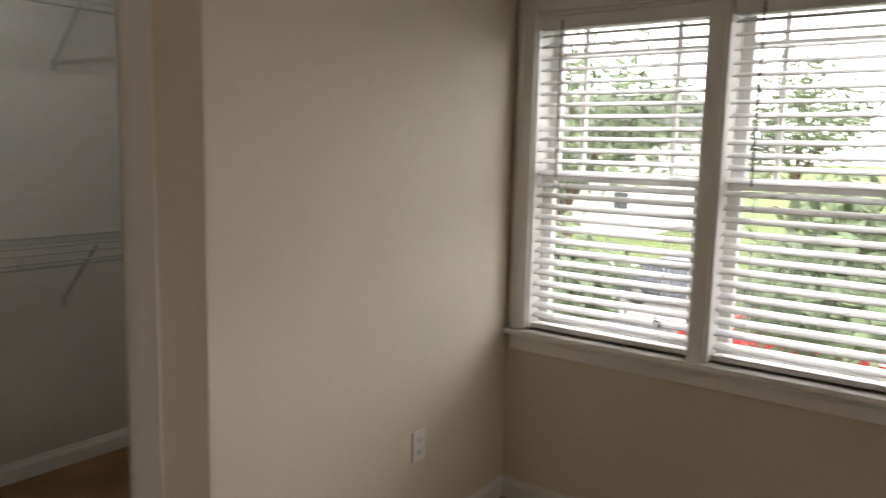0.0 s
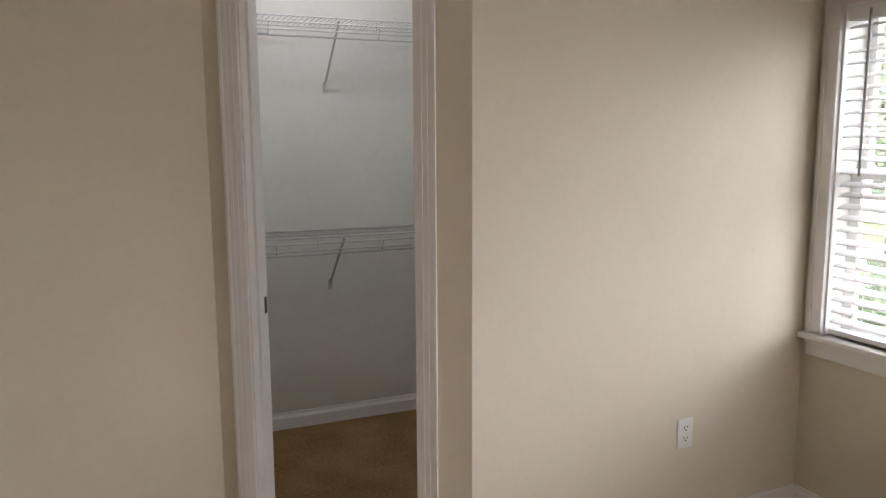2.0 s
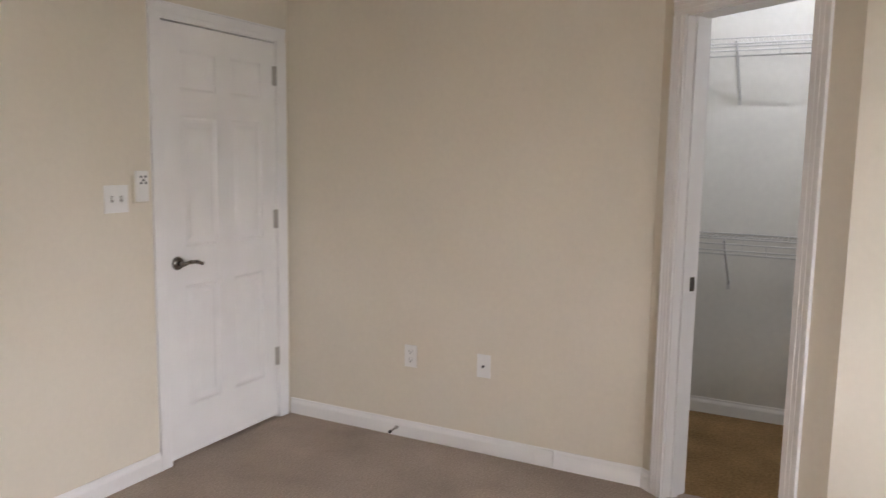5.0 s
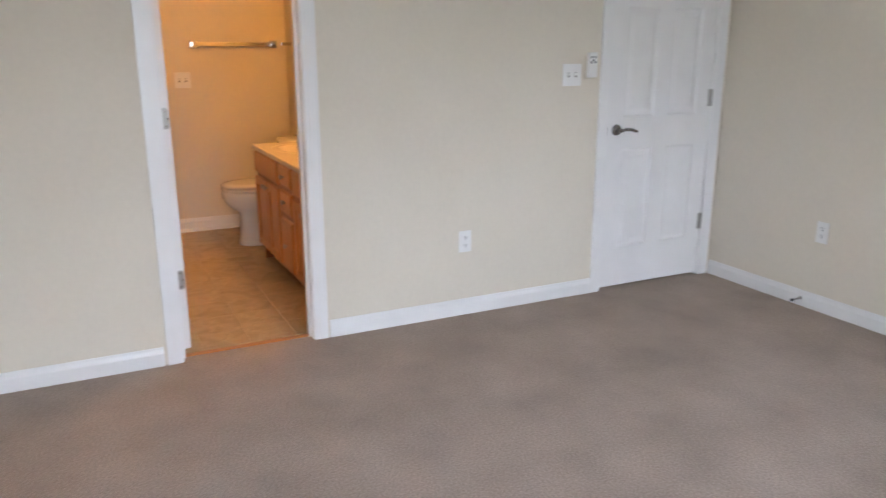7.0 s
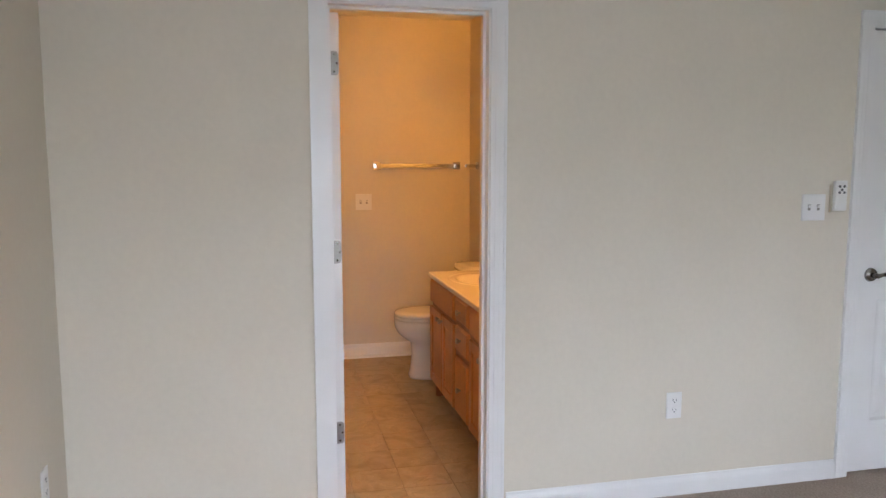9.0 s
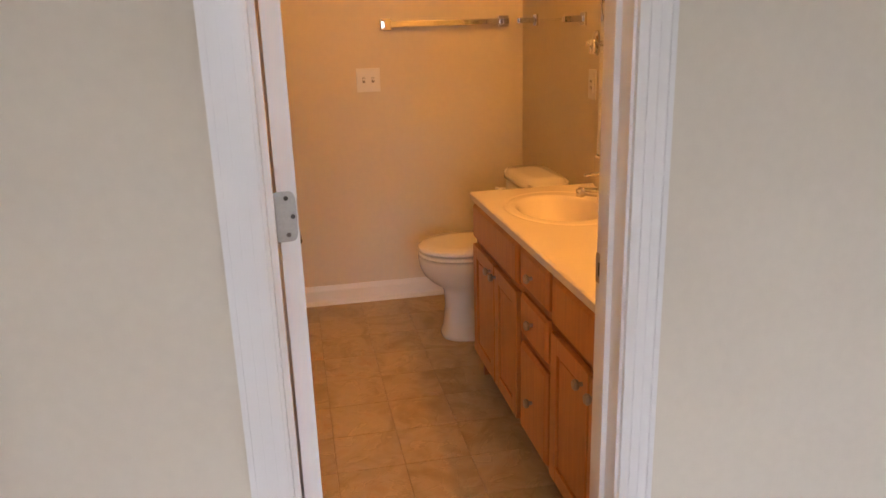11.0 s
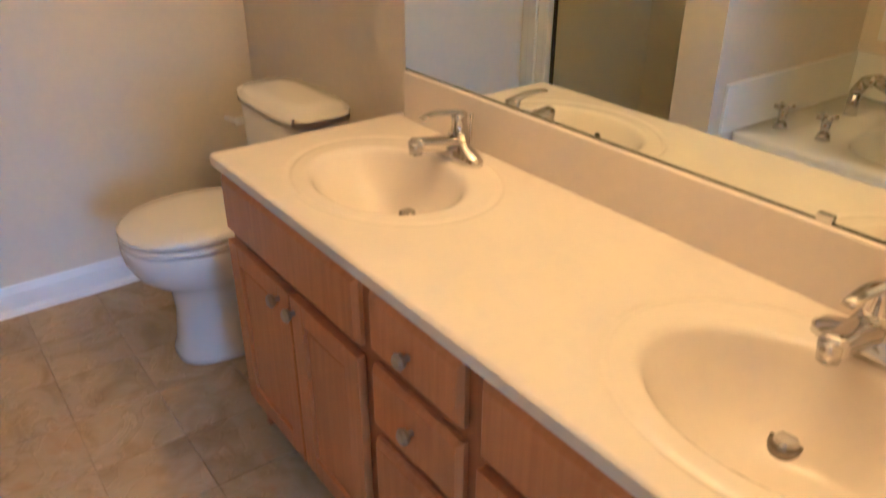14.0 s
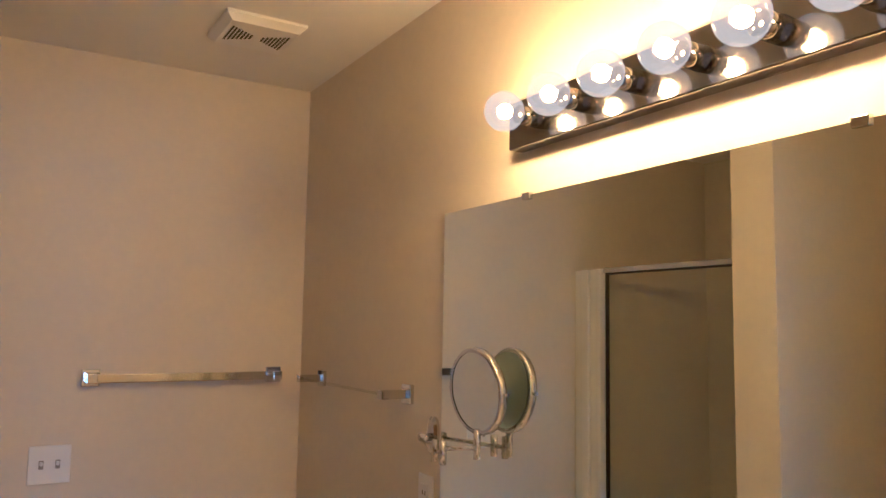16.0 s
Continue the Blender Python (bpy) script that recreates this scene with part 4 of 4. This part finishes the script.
# magnifying mirror on a swing arm
mag = thing("magnifying_mirror", "round chrome magnifying mirror on swing arm", "mirror")
bm = bmesh.new()
lathe(bm, [[(a - 1.625, yy, c + 1.332) for a, c, _ in oval(0, 0, 0, rx, rz, 32, 2.6)] for yy, rx, rz in ((Y_MIR - 0.0005, 0.024, 0.048), (Y_MIR - 0.008, 0.024, 0.048), (Y_MIR - 0.014, 0.017, 0.040))])
part("wall_plate", bm, CHROME, mag)
bm = bmesh.new()
tube(bm, (-1.625, Y_MIR - 0.012, 1.33), (-1.625, Y_MIR - 0.045, 1.33), 0.010)
tube(bm, (-1.625, Y_MIR - 0.04, 1.325), (-1.47, 0.495, 1.325), 0.0055)
tube(bm, (-1.47, 0.495, 1.30), (-1.47, 0.495, 1.35), 0.009)
tube(bm, (-1.47, 0.495, 1.325), (-1.43, 0.49, 1.325), 0.0055)
tube(bm, (-1.43, 0.49, 1.30), (-1.43, 0.49, 1.352), 0.009)
tube(bm, (-1.43, 0.49, 1.335), (-1.356, 0.533, 1.345), 0.0055)
tube(bm, (-1.356, 0.533, 1.32), (-1.356, 0.533, 1.385), 0.008)
part("swing_arm", bm, CHROME, mag, "", True)
disc_m = Matrix.Translation((-1.356, 0.533, 1.468)) @ Matrix.Rotation(radians(3), 4, "Z") @ Matrix.Rotation(radians(95), 4, "X")
bm = bmesh.new()
prof = [(0.086, -0.010), (0.092, -0.011), (0.096, -0.006), (0.096, 0.006), (0.092, 0.011), (0.086, 0.010)]
rings = [[(r * math.cos(q), r * math.sin(q), z) for q in [2 * math.pi * i / 48 for i in range(48)]] for r, z in prof]
lathe(bm, rings, False)
part("rim", bm, CHROME, mag, "", True, disc_m)
bm = bmesh.new()
tube(bm, (0, 0, 0.0), (0, 0, 0.0085), 0.0875, None, 48)
part("mirror_disc", bm, MIRROR, mag, "", False, disc_m)
# mirrored back: its greenish reflection is painted as a satin grey-green
bm = bmesh.new()
tube(bm, (0, 0, -0.0085), (0, 0, -0.0004), 0.0875, None, 48)
part("mirror_back", bm, mat("mirror_back_reflection", (0.60, 0.68, 0.58), 0.45, 1.0), mag, "mirror back disc, green reflection put into its colour", False, disc_m)
bm = bmesh.new()
tube(bm, (0.095, 0, 0), (0.107, 0, 0), 0.004)
part("pivot", bm, CHROME, mag, "", False, disc_m)
bm = bmesh.new()
tube(bm, (-0.095, 0, 0), (-0.107, 0, 0), 0.004)
part("pivot", bm, CHROME, mag, "", False, disc_m)


# ---- bars and paper holder ----
def towel_bar():
    t = thing("towel_bar", "square chrome towel bar on cream wall", "towel bar")
    z = 1.425
    for y in (-0.118, 0.478):
        boxes("post", [(X_FAR + 0.0005, X_FAR + 0.012, y - 0.027, y + 0.027, z - 0.027, z + 0.027), (X_FAR + 0.010, X_FAR + 0.066, y - 0.015, y + 0.015, z - 0.015, z + 0.015)], CHROME, t, bevel=0.002)
    box_part("bar", (X_FAR + 0.045, X_FAR + 0.060, -0.104, 0.464, z - 0.014, z + 0.014), CHROME, t, bevel=0.002)
    return t


towel_bar()
hold = thing("towel_bar", "two-post square chrome towel bar with clear rod", "towel bar")
for x in (-2.38, -1.765):
    boxes("post", [(x - 0.026, x + 0.026, Y_MIR - 0.012, Y_MIR - 0.0005, 1.399, 1.451), (x - 0.012, x + 0.012, Y_MIR - 0.092, Y_MIR - 0.010, 1.413, 1.437)], CHROME, hold, bevel=0.002)

bm = bmesh.new()
tube(bm, (-2.37, Y_MIR - 0.080, 1.425), (-1.775, Y_MIR - 0.080, 1.425), 0.0045, None, 12)
part("rod", bm, glass_material("clear_acrylic_rod", (0.94, 0.94, 0.93), 0.08), hold, "thin clear acrylic rod", True)

# exhaust vent
vent = thing("ceiling_vent", "white plastic ceiling exhaust vent", "vent", Matrix.Translation((-2.113, 0.225, HB)) @ Matrix.Diagonal((0.94, 0.94, 1, 1)))
bm = bmesh.new()
lathe(bm, [[(-0.125, -0.125, 0), (0.125, -0.125, 0), (0.125, 0.125, 0), (-0.125, 0.125, 0)], [(-0.125, -0.125, -0.008), (0.125, -0.125, -0.008), (0.125, 0.125, -0.008), (-0.125, 0.125, -0.008)],
           [(-0.105, -0.105, -0.026), (0.105, -0.105, -0.026), (0.105, 0.105, -0.026), (-0.105, 0.105, -0.026)]])
part("cover", bm, PLASTIC, vent)
for s in (-1, 1):
    for k in range(7):
        half = 0.062 * (1 - k / 8.5)
        y = s * (0.088 - 0.0115 * k)
        box_part("slot", (-half, half, y - 0.003, y + 0.003, -0.0272, -0.0255), SLOT, vent)

# ---- toilet ----
toilet = thing("toilet", "white two-piece toilet with closed lid", "toilet", Matrix.Translation((-2.035, 0, 0)) @ Matrix.Diagonal((1, 1, 1.04, 1)))
bm = bmesh.new()
rings = []
for z, cy, rx, ry, pw in ((0.0, 0.222, 0.118, 0.215, 2.8), (0.018, 0.222, 0.117, 0.214, 2.8), (0.05, 0.222, 0.109, 0.203, 2.6), (0.15, 0.222, 0.102, 0.192, 2.5), (0.205, 0.218, 0.104, 0.192, 2.4), (0.235, 0.215, 0.118, 0.198, 2.3),
                           (0.262, 0.185, 0.142, 0.212, 2.2), (0.295, 0.158, 0.163, 0.222, 2.2), (0.335, 0.142, 0.178, 0.226, 2.2), (0.375, 0.137, 0.182, 0.226, 2.2), (0.388, 0.137, 0.176, 0.220, 2.2)):
    rings.append(oval(0, cy, z, rx, ry, 40, pw))
lathe(bm, rings)
part("bowl", bm, PORCELAIN, toilet, "", True)
bm = bmesh.new()
lathe(bm, [oval(0, 0.140, 0.390, 0.178, 0.222, 40, 2.2), oval(0, 0.140, 0.394, 0.186, 0.229, 40, 2.2), oval(0, 0.140, 0.404, 0.186, 0.229, 40, 2.2), oval(0, 0.140, 0.409, 0.180, 0.223, 40, 2.2)])
part("seat", bm, PORCELAIN, toilet, "", True)
bm = bmesh.new()
lathe(bm, [oval(0, 0.142, 0.4145, 0.172, 0.220, 40, 2.2), oval(0, 0.142, 0.4175, 0.187, 0.230, 40, 2.2), oval(0, 0.142, 0.428, 0.186, 0.229, 40, 2.2), oval(0, 0.142, 0.437, 0.172, 0.214, 40, 2.2), oval(0, 0.142, 0.440, 0.12, 0.16, 40, 2.2)])
part("lid", bm, PORCELAIN, toilet, "", True)
bm = bmesh.new()
lathe(bm, [oval(0, 0.465, 0.36, 0.175, 0.085, 40, 5), oval(0, 0.465, 0.40, 0.190, 0.095, 40, 5), oval(0, 0.468, 0.692, 0.205, 0.102, 40, 5)])
part("tank", bm, PORCELAIN, toilet, "", True)
bm = bmesh.new()
lathe(bm, [oval(0, 0.466, 0.683, 0.198, 0.098, 40, 4.5), oval(0, 0.466, 0.6835, 0.213, 0.109, 40, 4.5), oval(0, 0.466, 0.712, 0.216, 0.110, 40, 4.5), oval(0, 0.466, 0.690, 0.214, 0.109, 40, 4.5), oval(0, 0.466, 0.725, 0.195, 0.095, 40, 4), oval(0, 0.466, 0.729, 0.13, 0.05, 40, 3)])
part("tank_lid", bm, PORCELAIN, toilet, "", True)
bm = bmesh.new()
tube(bm, (-0.15, 0.368, 0.625), (-0.15, 0.345, 0.625), 0.012)
tube(bm, (-0.155, 0.350, 0.625), (-0.225, 0.342, 0.618), 0.008, 0.007)
part("flush_lever", bm, PLASTIC, toilet, "white flush lever", True)


for ob in list(scene.objects)[fittings_from:]:
    if ob.parent is None:
        ob.matrix_basis = FIT @ ob.matrix_basis

# ---- shower and tub, seen in the mirror ----
shower = thing("shower_stall", "white shower stall with framed glass door", "shower")
SY = -0.73
boxes("surround", [(BX0 + 0.001, BX0 + 0.02, BY0 + 0.02, SY - 0.03, 0.10, 1.86), (BX0 + 0.02, PX0 - 0.001, BY0 + 0.001, BY0 + 0.02, 0.10, 1.86), (PX0 - 0.02, PX0 - 0.001, BY0 + 0.02, SY - 0.03, 0.10, 1.86)], mat("beige_acrylic", (0.72, 0.68, 0.57), 0.35, blotch=0.03), shower)
box_part("shower_base", (BX0 + 0.001, PX0 - 0.001, BY0 + 0.021, SY, 0.0, 0.10), ACRYLIC, shower, bevel=0.008)
for k, (a, b, d) in enumerate(((0.0, 0.05, 0.02), (0.05, 0.10, 0.032), (0.10, 0.15, 0.02), (0.15, 0.175, 0.03))):
    box_part("column", (BX0 + a + 0.001, BX0 + b + 0.001, SY - 0.03, SY + d, 0.10, 1.87), ACRYLIC, shower, bevel=0.006)
boxes("door_frame", [(BX0 + 0.187, BX0 + 0.196, SY - 0.008, SY + 0.008, 0.11, 1.875), (BX0 + 0.196, PX0 - 0.015, SY - 0.005, SY + 0.005, 1.843, 1.85), (BX0 + 0.196, PX0 - 0.015, SY - 0.010, SY + 0.010, 0.101, 0.122)], SLOT, shower, "thin dark shower door frame")
box_part("header", (BX0 + 0.178, PX0 - 0.002, SY - 0.015, SY + 0.015, 1.85, 1.872), CHROME, shower, bevel=0.002)
box_part("shower_glass", (BX0 + 0.196, PX0 - 0.003, SY - 0.003, SY + 0.003, 0.12, 1.843), SHOWER_GLASS, shower, "grey tinted shower glass").visible_shadow = False
bm = bmesh.new()
tube(bm, (PX0 - 0.02, -1.15, 1.80), (PX0 - 0.12, -1.15, 1.74), 0.009)
tube(bm, (PX0 - 0.12, -1.15, 1.74), (PX0 - 0.16, -1.15, 1.68), 0.018, 0.035)
part("shower_head", bm, CHROME, shower)

tub = thing("bathtub", "white drop-in bathtub in the alcove", "bathtub")
bm = bmesh.new()
tx0, tx1, ty0, ty1 = PX1 + 0.002, -0.135, BY0 + 0.002, -0.76
cx, cy = (tx0 + tx1) / 2, (ty0 + ty1) / 2
sq = [oval(cx, cy, z, (tx1 - tx0) / 2, (ty1 - ty0) / 2, 48, 24) for z in (0.0, 0.47, 0.482)]
inn = [oval(cx + 0.09, cy, z, rx, ry, 48, 3.2) for z, rx, ry in ((0.482, 0.50, 0.33), (0.468, 0.485, 0.315), (0.25, 0.44, 0.28), (0.12, 0.38, 0.23), (0.10, 0.2, 0.12))]
lathe(bm, sq + inn)
part("tub_shell", bm, ACRYLIC, tub, "", True)
boxes("tub_ledge", [(tx0, tx0 + 0.014, BY0 + 0.016, -0.70, 0.483, 0.665), (tx0, -0.14, BY0 + 0.002, BY0 + 0.016, 0.483, 0.665)], ACRYLIC, tub, bevel=0.004)
for x, y in ((-1.447, -0.945), (-1.285, -0.950)):
    bm = bmesh.new()
    tube(bm, (x, y, 0.48), (x, y, 0.505), 0.028, 0.020, 20)
    tube(bm, (x, y, 0.505), (x, y, 0.560), 0.015, 0.018, 16)
    for q in range(4):
        a = radians(45 + 90 * q)
        tube(bm, (x, y, 0.560), (x + 0.036 * math.cos(a), y + 0.036 * math.sin(a), 0.566), 0.0085)
    part("tap_handle", bm, CHROME, tub, "chrome cross-handle tub tap", True)
bm = bmesh.new()
pts = [(-1.38, -1.32, 0.48), (-1.38, -1.32, 0.57), (-1.355, -1.32, 0.615), (-1.31, -1.32, 0.63), (-1.25, -1.32, 0.605), (-1.225, -1.32, 0.57)]
for p, q in zip(pts, pts[1:]):
    tube(bm, p, q, 0.024, 0.023, 16)
    ball(bm, q, 0.0235, seg=14)
part("tub_spout", bm, CHROME, tub, "arched chrome tub spout", True)
win2 = struct(thing("window_2", "white-cased window with tan shade above the tub", "window"), "white-cased window with tan shade above the tub", "window")
boxes("casing", [(-1.47, -1.375, BY0 + 0.001, BY0 + 0.018, 0.72, 2.0), (-0.42, -0.355, BY0 + 0.001, BY0 + 0.018, 0.72, 2.0), (-1.375, -0.42, BY0 + 0.001, BY0 + 0.018, 0.70, 0.755), (-1.375, -0.42, BY0 + 0.001, BY0 + 0.018, 1.94, 2.0)], TRIM, win2, bevel=0.002)
box_part("shade", (-1.375, -0.42, BY0 + 0.001, BY0 + 0.006, 0.755, 1.94), SHADE_TAN, win2, "tan fabric shade, closed")

# ---- outdoors, below the window ----
GZ = -3.0
ground = struct(box_part("ground", (-300, 500, -400, 400, GZ - 1, GZ), GRASS), "green lawn and open ground", "ground")
struct(box_part("road", (15, 21, -400, 400, GZ + 0.004, GZ + 0.03), ASPHALT), "dark asphalt road", "road")
struct(boxes("pavement", [(5.2, 14.0, -40, 40, GZ + 0.004, GZ + 0.05), (21, 30, -30, 30, GZ + 0.004, GZ + 0.06)], CONCRETE), "pale concrete parking and walk", "pavement")


def tree(x, y, h, spread, seed):
    rnd = random.Random(seed)
    t = thing("tree", "leafy green broadleaf tree on the lawn", "tree", Matrix.Translation((x, y, GZ)), "trees outside the window")
    bm = bmesh.new()
    tube(bm, (0, 0, -0.1), (0, 0, h * 0.45), 0.22, 0.15, 10)
    tips = []
    for k in range(7):
        a = k * 0.9 + rnd.random()
        p = Vector((0, 0, h * (0.28 + 0.03 * k)))
        q = p + Vector((math.cos(a) * spread * 0.6, math.sin(a) * spread * 0.6, h * rnd.uniform(0.15, 0.35)))
        tube(bm, p, q, 0.08, 0.03, 7)
        tips.append(q)
    tube(bm, (0, 0, h * 0.45), (0.1, 0.1, h * 0.85), 0.14, 0.04, 8)
    tips.append(Vector((0.1, 0.1, h * 0.85)))
    part("trunk", bm, BARK, t)
    vs, fs = [], []
    for q in tips:
        for _ in range(420):
            d = Vector((rnd.gauss(0, 1), rnd.gauss(0, 1), rnd.gauss(0, 0.8))) * spread * 0.24
            c = q + d
            u = Vector((rnd.uniform(-1, 1), rnd.uniform(-1, 1), rnd.uniform(-1, 1))).normalized()
            v = u.orthogonal().normalized()
            s = rnd.uniform(0.09, 0.2)
            i = len(vs)
            vs += [c - u * s, c + v * s * 0.5, c + u * s, c - v * s * 0.5]
            fs.append((i, i + 1, i + 2, i + 3))
    me = bpy.data.meshes.new("crown")
    me.from_pydata(vs, [], fs)
    me.materials.append(LEAF)
    c = new("crown", me)
    c.parent = t


for i, (x, y, h, s) in enumerate(((19, 9.5, 7.5, 3.2), (24, 16, 10, 3.6), (14, 2.2, 4.0, 1.6), (33, 7, 9, 3.4), (34, -6, 8, 3.2), (22.8, -3.5, 6, 2.2), (12.5, 6.6, 3.2, 1.4))):
    tree(x, y, h, s, i)


def car(x, y, paint, label):
    c = thing("car", label, "car", Matrix.Translation((x, y, GZ + 0.03)) @ Matrix.Rotation(radians(90), 4, "Z"), "parked cars")
    bm = bmesh.new()
    prof = [(-2.15, 0.35), (-2.2, 0.62), (-2.05, 0.85), (-1.1, 0.95), (-0.5, 1.4), (0.9, 1.42), (1.6, 1.0), (2.1, 0.92), (2.2, 0.6), (2.15, 0.35)]
    rows = [[bm.verts.new((a, yy * (0.85 if b > 1.2 else 1), b)) for a, b in prof] for yy in (-0.86, 0.86)]
    for i in range(len(prof)):
        j = (i + 1) % len(prof)
        bm.faces.new((rows[0][i], rows[0][j], rows[1][j], rows[1][i]))
    bm.faces.new(rows[0])
    bm.faces.new(list(reversed(rows[1])))
    bmesh.ops.bevel(bm, geom=bm.edges[:], offset=0.05, segments=2, affect="EDGES")
    part("body", bm, paint, c)
    for wx in (-1.35, 1.4):
        for wy in (-0.8, 0.8):
            bm = bmesh.new()
            tube(bm, (wx, wy - 0.1, 0.31), (wx, wy + 0.1, 0.31), 0.31, None, 20)
            w = part("tyre", bm, RUBBER, c)
            bm = bmesh.new()
            tube(bm, (wx, wy - 0.105, 0.31), (wx, wy + 0.105, 0.31), 0.19, None, 14)
            part("rim", bm, NICKEL, w)
    boxes("side_glass", [(-0.55, 0.95, -0.80, 0.80, 1.05, 1.32)], PANE_DARK, c, "dark car windows", bevel=0.02)
    for yy in (-0.6, 0.6):
        box_part("tail_light", (2.12, 2.22, yy - 0.15, yy + 0.15, 0.68, 0.82), LENS, c, "red tail light")


car(17.0, 3.4, CAR_RED, "parked red car on the road")
car(23.5, 0.8, CAR_GREY, "parked grey car on pale concrete")
car(23.4, 7.5, CAR_GREY, "parked grey car on pale concrete")


def house(x, y, w, d, h, label):
    ho = thing("house", label, "house", Matrix.Translation((x, y, GZ)))
    box_part("wall", (0, d, -w / 2, w / 2, 0, h), SIDING, ho)
    bm = bmesh.new()
    pr = [(-0.4, h), (d / 2, h + 2.4), (d + 0.4, h)]
    rows = [[bm.verts.new((a, yy, b)) for a, b in pr] for yy in (-w / 2 - 0.4, w / 2 + 0.4)]
    for i in range(3):
        bm.faces.new((rows[0][i], rows[0][(i + 1) % 3], rows[1][(i + 1) % 3], rows[1][i]))
    bm.faces.new(rows[0])
    bm.faces.new(list(reversed(rows[1])))
    part("roof", bm, ROOFING, ho)
    for zz in (0.9, 3.6):
        for k in range(4):
            yy = -w / 2 + w * (k + 0.5) / 4
            wd = boxes("window", [(-0.05, 0, yy - 0.55, yy + 0.55, zz, zz + 1.4)], TRIM, ho, "white-framed window")
            box_part("pane", (-0.06, -0.048, yy - 0.46, yy + 0.46, zz + 0.08, zz + 1.32), PANE_DARK, wd)


house(42, 24, 16, 9, 5.6, "pale two-storey house across the road")
house(44, -4, 14, 9, 5.6, "pale two-storey house across the road")

# ---- bathroom floor tiles, last ----
tile_mesh = {}
TS = 0.228
x = -0.100
while x > BX0:
    y = -0.07 + TS * 3
    while y > -1.0:
        xa, xb, ya, yb = max(x - TS + 0.001, BX0 + 0.001), x - 0.001, max(y - TS + 0.001, -1.0), min(y - 0.001, BY1 - 0.001)
        if yb - ya > 0.02 and xb - xa > 0.02 and not (xb < PX1 and xa < PX1 and yb < SY):
            key = (round(xb - xa, 3), round(yb - ya, 3))
            if key not in tile_mesh:
                bm = bmesh.new()
                cube(bm, 0, key[0], 0, key[1], -0.004, 0.0)
                bmesh.ops.bevel(bm, geom=[e for e in bm.edges if all(v.co.z > -0.001 for v in e.verts)], offset=0.0012, segments=1, affect="EDGES")
                t = part("tile", bm, VINYL, bath_floor)
                tile_mesh[key] = t.data
            else:
                t = new("tile", tile_mesh[key])
                t.parent = bath_floor
            t.matrix_basis = Matrix.Translation((xa, ya, 0.0))
        y -= TS
    x -= TS
